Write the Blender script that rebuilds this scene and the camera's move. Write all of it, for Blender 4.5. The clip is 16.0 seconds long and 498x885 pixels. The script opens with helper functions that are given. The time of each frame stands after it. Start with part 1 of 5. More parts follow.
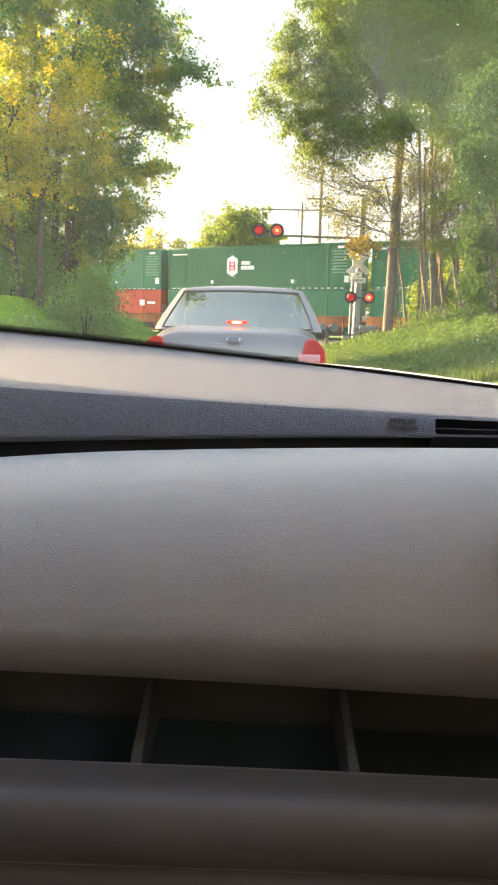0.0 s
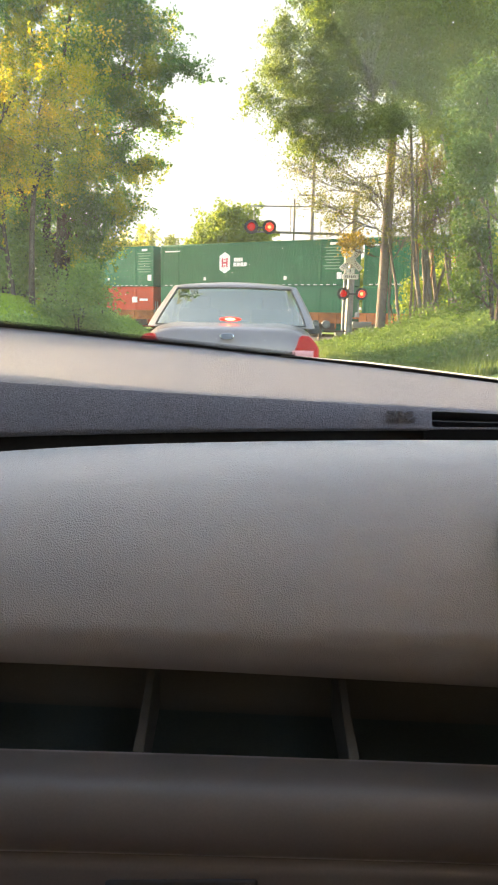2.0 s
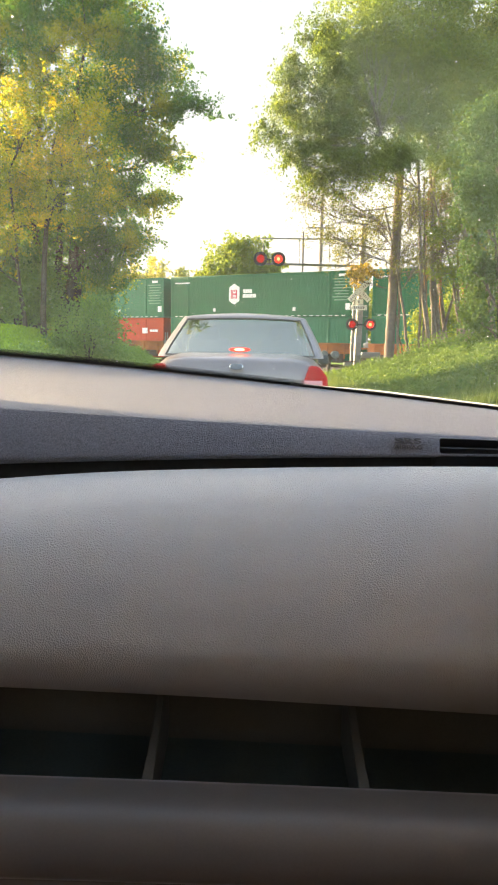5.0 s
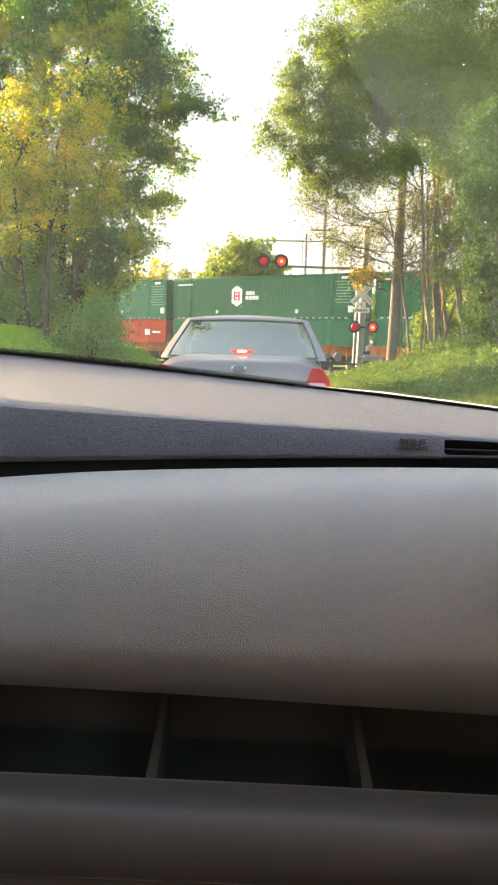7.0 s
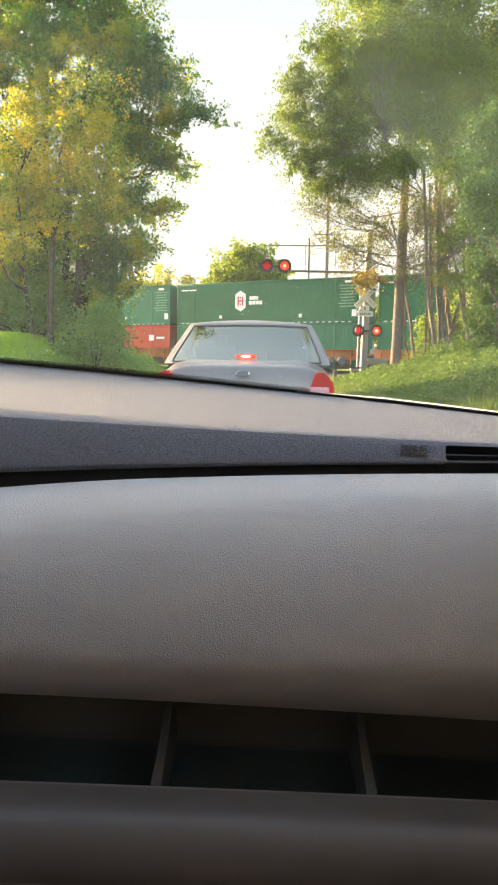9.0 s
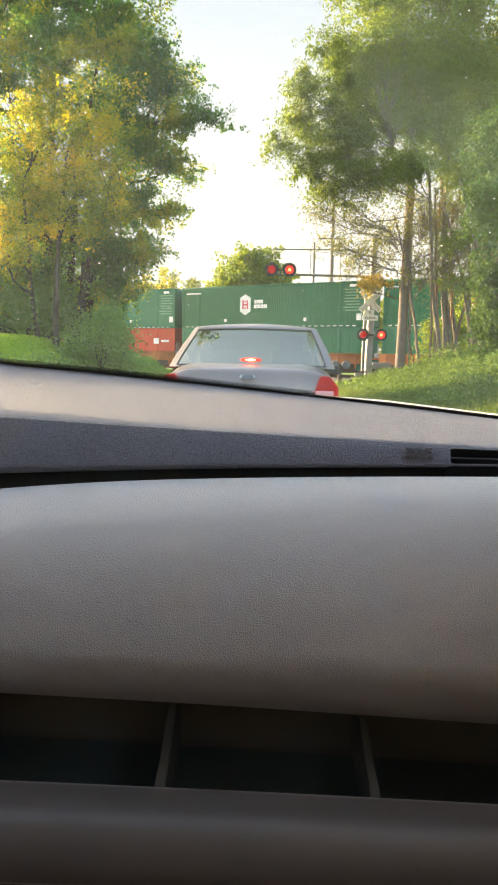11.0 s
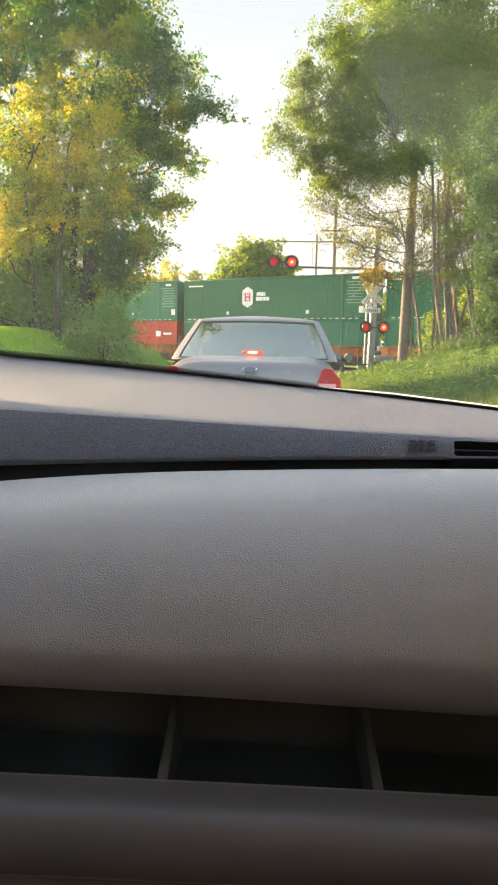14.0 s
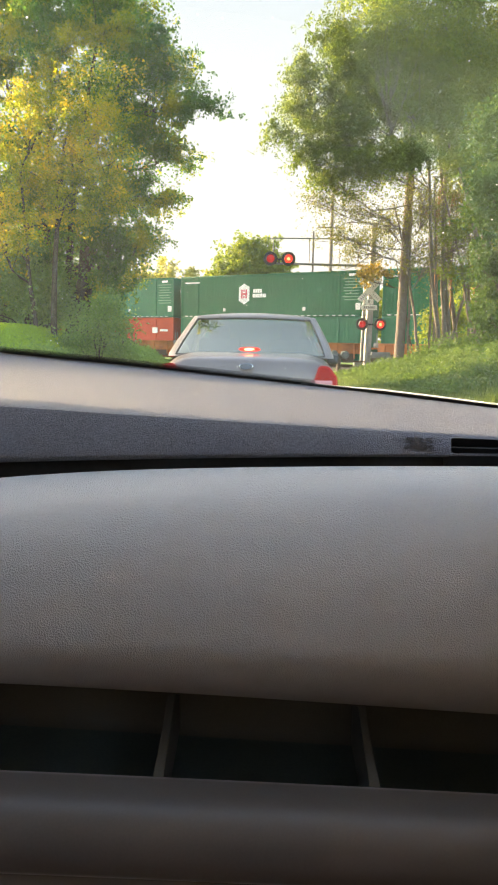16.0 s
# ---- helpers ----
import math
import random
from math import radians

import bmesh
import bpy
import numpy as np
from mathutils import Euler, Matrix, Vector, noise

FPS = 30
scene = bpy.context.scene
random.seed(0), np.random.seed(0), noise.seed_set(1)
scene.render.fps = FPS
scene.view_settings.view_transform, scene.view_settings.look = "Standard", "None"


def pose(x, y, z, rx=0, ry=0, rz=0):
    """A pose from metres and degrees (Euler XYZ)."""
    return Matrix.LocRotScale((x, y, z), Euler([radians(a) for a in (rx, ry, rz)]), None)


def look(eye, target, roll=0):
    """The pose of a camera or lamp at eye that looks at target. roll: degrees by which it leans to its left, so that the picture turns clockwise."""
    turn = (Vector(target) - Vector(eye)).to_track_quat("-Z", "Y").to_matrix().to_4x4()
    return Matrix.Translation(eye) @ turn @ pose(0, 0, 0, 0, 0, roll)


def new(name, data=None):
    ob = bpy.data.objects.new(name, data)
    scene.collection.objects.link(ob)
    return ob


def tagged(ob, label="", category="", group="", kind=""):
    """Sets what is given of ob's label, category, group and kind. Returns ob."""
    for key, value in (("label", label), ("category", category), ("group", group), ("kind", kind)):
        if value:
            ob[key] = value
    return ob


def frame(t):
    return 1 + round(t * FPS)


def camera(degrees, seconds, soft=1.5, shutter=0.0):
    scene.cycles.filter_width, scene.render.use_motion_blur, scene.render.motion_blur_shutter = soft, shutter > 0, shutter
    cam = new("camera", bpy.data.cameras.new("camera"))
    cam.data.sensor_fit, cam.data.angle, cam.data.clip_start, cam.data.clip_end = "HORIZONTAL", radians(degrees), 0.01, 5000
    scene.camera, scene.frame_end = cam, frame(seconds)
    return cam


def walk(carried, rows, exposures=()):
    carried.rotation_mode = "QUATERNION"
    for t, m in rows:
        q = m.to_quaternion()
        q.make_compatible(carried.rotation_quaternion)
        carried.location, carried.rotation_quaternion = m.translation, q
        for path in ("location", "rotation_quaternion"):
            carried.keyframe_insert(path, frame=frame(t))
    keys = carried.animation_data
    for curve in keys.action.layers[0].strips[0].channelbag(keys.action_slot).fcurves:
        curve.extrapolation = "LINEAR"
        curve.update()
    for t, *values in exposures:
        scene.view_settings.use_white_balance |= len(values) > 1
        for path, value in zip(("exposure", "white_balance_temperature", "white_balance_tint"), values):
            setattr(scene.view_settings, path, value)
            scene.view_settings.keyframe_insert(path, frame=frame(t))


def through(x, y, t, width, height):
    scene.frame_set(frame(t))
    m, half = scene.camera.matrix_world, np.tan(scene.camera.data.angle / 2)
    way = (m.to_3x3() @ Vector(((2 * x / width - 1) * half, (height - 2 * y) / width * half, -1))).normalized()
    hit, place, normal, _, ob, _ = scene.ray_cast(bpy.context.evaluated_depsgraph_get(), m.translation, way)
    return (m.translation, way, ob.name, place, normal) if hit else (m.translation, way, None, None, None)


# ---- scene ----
cam = camera(36.56, 16.0, soft=2.1)
PATH = [
    (0, pose(0.0093, 0.0220, 1.2559, 80.763, -1.284, -1.322)),
    (0.5, pose(0.0104, 0.0209, 1.2573, 80.835, -1.119, -1.331)),
    (1, pose(0.0098, 0.0201, 1.2563, 80.938, -0.760, -1.770)),
    (1.5, pose(0.0086, 0.0203, 1.2551, 80.442, -0.611, -2.327)),
    (2, pose(0.0029, 0.0122, 1.2537, 80.538, -1.081, -1.873)),
    (2.5, pose(-0.0015, 0.0104, 1.2510, 80.684, -1.578, -0.985)),
    (3, pose(0.0011, 0.0054, 1.2532, 80.956, -0.995, -0.593)),
    (3.5, pose(0.0040, 0.0032, 1.2537, 81.629, -0.462, -0.649)),
    (4, pose(0.0038, 0.0026, 1.2531, 82.191, -0.650, -0.946)),
    (6.5, pose(-0.0009, 0.0006, 1.2504, 82.996, -1.287, -1.052)),
    (7, pose(-0.0015, -0.0004, 1.2500, 82.947, -1.355, -1.003)),
    (7.5, pose(-0.0013, 0.0009, 1.2496, 82.811, -0.972, -1.008)),
    (8, pose(0.0062, -0.0015, 1.2557, 83.112, -0.297, -1.324)),
    (8.5, pose(0.0049, -0.0022, 1.2550, 83.265, -0.473, -1.079)),
    (9, pose(0.0019, -0.0032, 1.2535, 83.296, -0.755, -0.696)),
    (11.5, pose(0.0001, -0.0057, 1.2516, 83.582, -1.065, -0.292)),
    (12, pose(-0.0010, 0.0030, 1.2497, 83.044, -1.124, -0.178)),
    (12.5, pose(-0.0000, -0.0000, 1.2500, 82.600, -1.000, 0.000)),
    (13, pose(-0.0007, 0.0008, 1.2498, 82.655, -1.089, 0.001)),
    (13.5, pose(-0.0000, 0.0003, 1.2499, 82.783, -1.082, -0.059)),
    (14, pose(0.0005, -0.0017, 1.2512, 83.005, -0.985, -0.181)),
    (14.5, pose(0.0003, -0.0042, 1.2515, 83.460, -1.019, -0.300)),
    (15, pose(0.0005, -0.0017, 1.2509, 83.387, -1.062, -0.378)),
    (15.5, pose(-0.0000, -0.0006, 1.2513, 83.029, -1.096, -0.493)),
    (16, pose(0.0004, 0.0005, 1.2511, 82.775, -1.071, -0.442)),
]
walk(cam, PATH, [(0, 3.18, 7200, 18), (4.5, 3.14, 7200, 18), (9, 3.02, 7200, 18), (12, 2.94, 7150, 17), (16, 2.95, 7150, 17)])

# ---- light ----
SUN_AZ, SUN_EL = radians(54), radians(12)      # azimuth to the left of straight ahead
world = bpy.data.worlds.new("world")
scene.world = world
world.use_nodes = True
wn = world.node_tree.nodes
sky = wn.new("ShaderNodeTexSky")
sky.sky_type, sky.sun_disc = "NISHITA", False
sky.sun_elevation, sky.sun_rotation = SUN_EL, -SUN_AZ
sky.air_density, sky.dust_density, sky.ozone_density = 0.9, 2.6, 0.8
wn["Background"].inputs["Strength"].default_value = 0.14
world.node_tree.links.new(sky.outputs[0], wn["Background"].inputs["Color"])
sun_dir = Vector((-math.sin(SUN_AZ) * math.cos(SUN_EL), math.cos(SUN_AZ) * math.cos(SUN_EL), math.sin(SUN_EL)))
sun = new("sun", bpy.data.lights.new("sun", "SUN"))
sun.data.energy, sun.data.angle, sun.data.color = 2.7, radians(0.6), (1.0, 0.77, 0.50)
sun.matrix_world = look(sun_dir * 50, (0, 0, 0))


# ---- materials ----
def shader(name, rough=0.6, metal=0.0, spec=0.5):
    m = bpy.data.materials.new(name)
    m.use_nodes = True
    b = m.node_tree.nodes["Principled BSDF"]
    b.inputs["Roughness"].default_value, b.inputs["Metallic"].default_value = rough, metal
    b.inputs["Specular IOR Level"].default_value = spec
    return m, m.node_tree.nodes, m.node_tree.links, b


def surface(name, a, b, scale=8.0, rough=0.6, metal=0.0, spec=0.5, sheen=0.0, bump=0.0, bump_scale=60.0, bump_dist=0.002, stain=0.0, stain_scale=1.5, voronoi=False, detail=5.0):
    """Two colours mixed by fine noise, a wider stain, and a fine relief."""
    m, n, l, p = shader(name, rough, metal, spec)
    p.inputs["Sheen Weight"].default_value, p.inputs["Sheen Roughness"].default_value = sheen, 0.45
    co = n.new("ShaderNodeTexCoord")
    fine = n.new("ShaderNodeTexNoise")
    fine.inputs["Scale"].default_value, fine.inputs["Detail"].default_value = scale, detail
    l.new(co.outputs["Object"], fine.inputs["Vector"])
    mix = n.new("ShaderNodeMix")
    mix.data_type = "RGBA"
    mix.inputs[6].default_value, mix.inputs[7].default_value = (*a, 1), (*b, 1)
    ramp = n.new("ShaderNodeMapRange")
    ramp.inputs[1].default_value, ramp.inputs[2].default_value = 0.3, 0.7
    l.new(fine.outputs["Fac"], ramp.inputs[0])
    l.new(ramp.outputs[0], mix.inputs[0])
    out = mix.outputs[2]
    if stain:
        wide = n.new("ShaderNodeTexNoise")
        wide.inputs["Scale"].default_value, wide.inputs["Detail"].default_value = stain_scale, 4
        l.new(co.outputs["Object"], wide.inputs["Vector"])
        k = n.new("ShaderNodeMapRange")
        k.inputs[1].default_value, k.inputs[2].default_value, k.inputs[3].default_value, k.inputs[4].default_value = 0.3, 0.75, 1.0 - stain, 1.0
        l.new(wide.outputs["Fac"], k.inputs[0])
        mul = n.new("ShaderNodeMix")
        mul.data_type, mul.blend_type = "RGBA", "MULTIPLY"
        mul.inputs[0].default_value = 1.0
        l.new(out, mul.inputs[6])
        l.new(k.outputs[0], mul.inputs[7])
        out = mul.outputs[2]
    l.new(out, p.inputs["Base Color"])
    if bump:
        if voronoi:
            t = n.new("ShaderNodeTexVoronoi")
            t.feature = "F1"
            t.inputs["Scale"].default_value = bump_scale
            h = t.outputs["Distance"]
        else:
            t = n.new("ShaderNodeTexNoise")
            t.inputs["Scale"].default_value, t.inputs["Detail"].default_value = bump_scale, 3
            h = t.outputs["Fac"]
        l.new(co.outputs["Object"], t.inputs["Vector"])
        bp = n.new("ShaderNodeBump")
        bp.inputs["Strength"].default_value, bp.inputs["Distance"].default_value = bump, bump_dist
        l.new(h, bp.inputs["Height"])
        l.new(bp.outputs[0], p.inputs["Normal"])
    return m


def leaf_material(name, dark, mid, light, through=0.45, patch=0.0, patch_scale=0.6, warm_tone=(1.5, 1.45, 0.5)):
    """Leaves: each its own tone, drifting from spray to spray, lit from both sides."""
    m, n, l, p = shader(name, 0.7, 0.0, 0.12)
    g = n.new("ShaderNodeNewGeometry")
    r = n.new("ShaderNodeValToRGB")
    r.color_ramp.elements[0].color, r.color_ramp.elements[1].color = (*dark, 1), (*light, 1)
    e = r.color_ramp.elements.new(0.5)
    e.color = (*mid, 1)
    tone = g.outputs["Random Per Island"]
    if patch:
        co, no, k, mx = n.new("ShaderNodeTexCoord"), n.new("ShaderNodeTexNoise"), n.new("ShaderNodeMapRange"), n.new("ShaderNodeMix")
        no.inputs["Scale"].default_value, no.inputs["Detail"].default_value = patch_scale, 2.0
        l.new(co.outputs["Object"], no.inputs["Vector"])
        k.inputs[1].default_value, k.inputs[2].default_value = 0.34, 0.66
        l.new(no.outputs["Fac"], k.inputs[0])
        mx.inputs[0].default_value = patch
        l.new(tone, mx.inputs[2])
        l.new(k.outputs[0], mx.inputs[3])
        tone = mx.outputs[0]
    l.new(tone, r.inputs[0])
    l.new(r.outputs[0], p.inputs["Base Color"])
    t = n.new("ShaderNodeBsdfTranslucent")
    warm = n.new("ShaderNodeMix")
    warm.data_type, warm.blend_type = "RGBA", "MULTIPLY"
    warm.inputs[0].default_value, warm.inputs[7].default_value = 1.0, (*warm_tone, 1)
    l.new(r.outputs[0], warm.inputs[6])
    l.new(warm.outputs[2], t.inputs["Color"])
    mix = n.new("ShaderNodeMixShader")
    mix.inputs[0].default_value = through
    l.new(p.outputs[0], mix.inputs[1])
    l.new(t.outputs[0], mix.inputs[2])
    l.new(mix.outputs[0], n["Material Output"].inputs[0])
    return m


def lamp_material(name, colour, strength):
    m, n, l, p = shader(name, 0.3)
    p.inputs["Base Color"].default_value = tuple(0.35 * c for c in colour) + (1,)
    p.inputs["Emission Color"].default_value = (*colour, 1)
    p.inputs["Emission Strength"].default_value, p.inputs["Specular IOR Level"].default_value = strength, 0.2
    return m


def film_material(name, low, high, scale, tone=(0.85, 0.87, 0.84)):
    """A thin film on glass (dust, haze, glints): mostly clear, it scatters a little daylight."""
    m, n, l, p = shader(name)
    t, d, mix = n.new("ShaderNodeBsdfTransparent"), n.new("ShaderNodeBsdfTranslucent"), n.new("ShaderNodeMixShader")
    d.inputs[0].default_value = (*tone, 1)
    co, no, r = n.new("ShaderNodeTexCoord"), n.new("ShaderNodeTexNoise"), n.new("ShaderNodeMapRange")
    no.inputs["Scale"].default_value = scale
    l.new(co.outputs["Object"], no.inputs["Vector"])
    r.inputs[1].default_value, r.inputs[2].default_value, r.inputs[3].default_value, r.inputs[4].default_value = 0.3, 0.7, low, high
    l.new(no.outputs["Fac"], r.inputs[0])
    l.new(r.outputs[0], mix.inputs[0])
    l.new(t.outputs[0], mix.inputs[1])
    l.new(d.outputs[0], mix.inputs[2])
    l.new(mix.outputs[0], n["Material Output"].inputs[0])
    return m


def haze_material(name, low, high, top, strength):
    """Bright evening haze: cream at the skyline, paler and cooler higher up."""
    m, n, l, p = shader(name)
    co, sp, k, r, e = n.new("ShaderNodeTexCoord"), n.new("ShaderNodeSeparateXYZ"), n.new("ShaderNodeMapRange"), n.new("ShaderNodeValToRGB"), n.new("ShaderNodeEmission")
    l.new(co.outputs["Object"], sp.inputs[0])
    k.inputs[1].default_value, k.inputs[2].default_value = 0.0, top
    l.new(sp.outputs["Z"], k.inputs[0])
    r.color_ramp.elements[0].color, r.color_ramp.elements[1].color = (*low, 1), (*high, 1)
    l.new(k.outputs[0], r.inputs[0])
    l.new(r.outputs[0], e.inputs[0])
    e.inputs[1].default_value = strength
    l.new(e.outputs[0], n["Material Output"].inputs[0])
    return m


def glass_material(name, tint=(1, 1, 1), base=0.04, rough=0.0, gleam=(1, 1, 1)):
    m, n, l, p = shader(name)
    t, g, f, mix = n.new("ShaderNodeBsdfTransparent"), n.new("ShaderNodeBsdfGlossy"), n.new("ShaderNodeLayerWeight"), n.new("ShaderNodeMixShader")
    t.inputs[0].default_value = (*tint, 1)
    g.inputs["Roughness"].default_value = rough
    g.inputs["Color"].default_value = (*gleam, 1)
    steep, gloss = n.new("ShaderNodeMath"), n.new("ShaderNodeMath")
    steep.operation, gloss.operation = "POWER", "MULTIPLY_ADD"
    steep.inputs[1].default_value = 5.0
    f.inputs["Blend"].default_value = 0.5
    l.new(f.outputs["Facing"], steep.inputs[0])
    l.new(steep.outputs[0], gloss.inputs[0])
    gloss.inputs[1].default_value, gloss.inputs[2].default_value = 1 - base, base
    l.new(gloss.outputs[0], mix.inputs[0])
    l.new(t.outputs[0], mix.inputs[1])
    l.new(g.outputs[0], mix.inputs[2])
    l.new(mix.outputs[0], n["Material Output"].inputs[0])
    return m


M_DASH = surface("dash_plastic", (0.070, 0.072, 0.090), (0.184, 0.186, 0.228), 620, 0.52, 0, 0.5, sheen=0.2, bump=1.0, bump_scale=950, bump_dist=0.0017, stain=0.06, stain_scale=6, voronoi=True)
M_LETTER = surface("shade_dark_smooth_plastic", (0.028, 0.028, 0.032), (0.036, 0.036, 0.040), 300, 0.32, 0, 0.5)
M_PANEL = surface("panel_vinyl", (0.340, 0.338, 0.326), (0.388, 0.385, 0.372), 900, 0.42, 0, 1.0, sheen=0.15, bump=1.0, bump_scale=800, bump_dist=0.0010, stain=0.06, stain_scale=5, voronoi=True)
M_TRAY = surface("tray_plastic", (0.090, 0.095, 0.086), (0.106, 0.111, 0.101), 500, 0.6, 0, 0.3, bump=0.1, bump_scale=500, bump_dist=0.0005, stain=0.1, stain_scale=12)
M_LOWER = surface("lower_dash_plastic", (0.088, 0.079, 0.072), (0.10, 0.090, 0.082), 400, 0.45, 0, 0.6, sheen=0.3, bump=0.1, bump_scale=500, bump_dist=0.0005, stain=0.08, stain_scale=8)
M_MAT = surface("dark_blue_grey_rubber", (0.055, 0.082, 0.082), (0.07, 0.10, 0.10), 300, 0.6, 0, 0.4, stain=0.2, stain_scale=10)
M_BLACK = surface("black_plastic", (0.008, 0.008, 0.009), (0.014, 0.014, 0.015), 200, 0.5)
M_RUBBER = surface("black_rubber", (0.012, 0.012, 0.013), (0.022, 0.022, 0.022), 150, 0.7)
M_LINING = surface("tan_lining", (0.60, 0.53, 0.46), (0.65, 0.58, 0.50), 60, 0.95, 0, 0.1, bump=0.2, bump_scale=300, bump_dist=0.001)
M_SEAT = surface("dark_cloth", (0.060, 0.054, 0.050), (0.075, 0.068, 0.062), 60, 0.95, 0, 0.1, bump=0.2, bump_scale=300, bump_dist=0.001)
M_GLASS = glass_material("windscreen_glass", (0.96, 0.985, 0.97))
M_CARGLASS = glass_material("tinted_car_glass", (0.24, 0.28, 0.22), 0.30, 0.0, (0.98, 0.97, 0.78))
M_FILM = film_material("dust_film", 0.010, 0.020, 6, (0.70, 0.86, 0.82))
M_FILM2 = film_material("haze_veil_film", 0.012, 0.028, 14, (0.62, 0.95, 0.58))
M_SPECK = film_material("dust_and_glint_speck", 0.5, 0.9, 900)
M_PAINT = surface("grey_car_paint", (0.215, 0.180, 0.170), (0.235, 0.198, 0.188), 20, 0.3, 0.45, 0.6, stain=0.05, stain_scale=2)
M_PAINT.node_tree.nodes["Principled BSDF"].inputs["Coat Weight"].default_value = 0.2
M_PAINT.node_tree.nodes["Principled BSDF"].inputs["Coat Roughness"].default_value = 0.3
M_BLUE = surface("dull_blue_enamel", (0.10, 0.12, 0.17), (0.12, 0.14, 0.19), 30, 0.35)
M_CHROME = surface("dull_chrome", (0.45, 0.46, 0.48), (0.5, 0.5, 0.52), 30, 0.2, 1.0)
M_REDLENS = lamp_material("lit_red_lens", (0.24, 0.001, 0.006), 0.22)
M_CORE = lamp_material("lamp_core", (1.0, 0.38, 0.16), 1.2)
M_REDGLOW = lamp_material("brake_lamp", (1.0, 0.035, 0.02), 0.35)
M_SIGNAL = lamp_material("signal_lamp_lit", (1.0, 0.03, 0.018), 0.42)
M_SIGNALDIM = lamp_material("signal_lamp_fading", (0.62, 0.012, 0.016), 0.10)
M_REDRIB = surface("dark_red_lens", (0.16, 0.002, 0.006), (0.2, 0.003, 0.008), 40, 0.25, 0, 0.2)
M_SIGCORE = lamp_material("signal_lamp_core", (1.0, 0.2, 0.07), 0.9)
M_CARPET = surface("dark_brown_carpet", (0.115, 0.052, 0.026), (0.14, 0.066, 0.034), 80, 0.95, 0, 0.1, bump=0.3, bump_scale=300, bump_dist=0.002)
M_WHITELENS = surface("clear_lens", (0.50, 0.20, 0.22), (0.56, 0.25, 0.27), 30, 0.2)
M_GREEN = surface("green_container_paint", (0.006, 0.105, 0.045), (0.010, 0.13, 0.058), 3, 0.55, 0, 0.2, stain=0.25, stain_scale=0.5)
M_GREEN2 = surface("faded_green_container_paint", (0.018, 0.14, 0.072), (0.026, 0.165, 0.088), 3, 0.55, 0, 0.2, stain=0.2, stain_scale=0.5)
M_STRIPE = surface("pale_green_stripe", (0.10, 0.27, 0.17), (0.14, 0.32, 0.21), 6, 0.6, stain=0.3, stain_scale=2)
M_WHITE = surface("white_paint", (0.70, 0.71, 0.70), (0.78, 0.78, 0.77), 5, 0.6, stain=0.15, stain_scale=3)
M_REDPAINT = surface("red_decal", (0.5, 0.05, 0.09), (0.55, 0.07, 0.1), 5, 0.6)

M_RUST = surface("rusty_orange_steel", (0.36, 0.115, 0.035), (0.50, 0.19, 0.06), 4, 0.8, stain=0.45, stain_scale=1.2)
M_REDBOX = surface("orange_red_container_paint", (0.46, 0.058, 0.03), (0.54, 0.08, 0.04), 3, 0.55, 0, 0.2, stain=0.25, stain_scale=0.6)
M_DARKSTEEL = surface("dark_rusty_steel", (0.06, 0.04, 0.03), (0.10, 0.065, 0.05), 5, 0.8, stain=0.3)
M_GALV = surface("galvanised_steel", (0.22, 0.212, 0.205), (0.29, 0.28, 0.27), 12, 0.55, 0.3, stain=0.25, stain_scale=2)
M_SIGNBLACK = surface("black_steel", (0.02, 0.02, 0.022), (0.03, 0.03, 0.032), 20, 0.6)
M_SIGNGREY = surface("faded_black_paint", (0.16, 0.16, 0.16), (0.22, 0.22, 0.22), 20, 0.7)
M_POLE = surface("weathered_wood_pole", (0.145, 0.118, 0.10), (0.215, 0.175, 0.15), 6, 0.9, 0, 0.2, bump=0.5, bump_scale=25, bump_dist=0.01, stain=0.3, stain_scale=1.0)
M_BARK = surface("grey_brown_bark", (0.055, 0.043, 0.033), (0.12, 0.095, 0.072), 9, 0.95, 0, 0.2, bump=0.8, bump_scale=30, bump_dist=0.02, stain=0.3, stain_scale=1.5)
# the same bark lightened for the haze over the right-hand trunks
M_HAZEBARK = surface("hazed_grey_brown_bark", (0.12, 0.10, 0.08), (0.22, 0.185, 0.15), 9, 0.95, 0, 0.2, bump=0.8, bump_scale=30, bump_dist=0.02, stain=0.3, stain_scale=1.5)
# low sun on a trunk, put into the bark colour
M_SUNBARK = surface("sunlit_orange_bark", (0.30, 0.13, 0.06), (0.42, 0.20, 0.10), 12, 0.9, 0, 0.2, bump=0.8, bump_scale=30, bump_dist=0.02, stain=0.3, stain_scale=2)
M_GROUND = surface("short_grass_soil", (0.14, 0.205, 0.05), (0.19, 0.27, 0.07), 1.2, 0.95, 0, 0.1, bump=0.5, bump_scale=30, bump_dist=0.02, stain=0.25, stain_scale=0.2)
M_ROAD = surface("asphalt", (0.045, 0.045, 0.046), (0.06, 0.06, 0.06), 30, 0.9, 0, 0.2, bump=0.3, bump_scale=120, bump_dist=0.004, stain=0.2, stain_scale=0.5)
M_BALLAST = surface("ballast_stone", (0.09, 0.075, 0.065), (0.15, 0.13, 0.11), 14, 0.95, 0, 0.2, bump=0.8, bump_scale=20, bump_dist=0.03)
# patches put sunlit gold and shaded dark green into the colour
L_GREEN = leaf_material("sun_patched_green_leaves", (0.024, 0.080, 0.038), (0.10, 0.20, 0.05), (0.52, 0.41, 0.04), 0.55, 0.74, 0.6, (1.35, 1.5, 0.5))
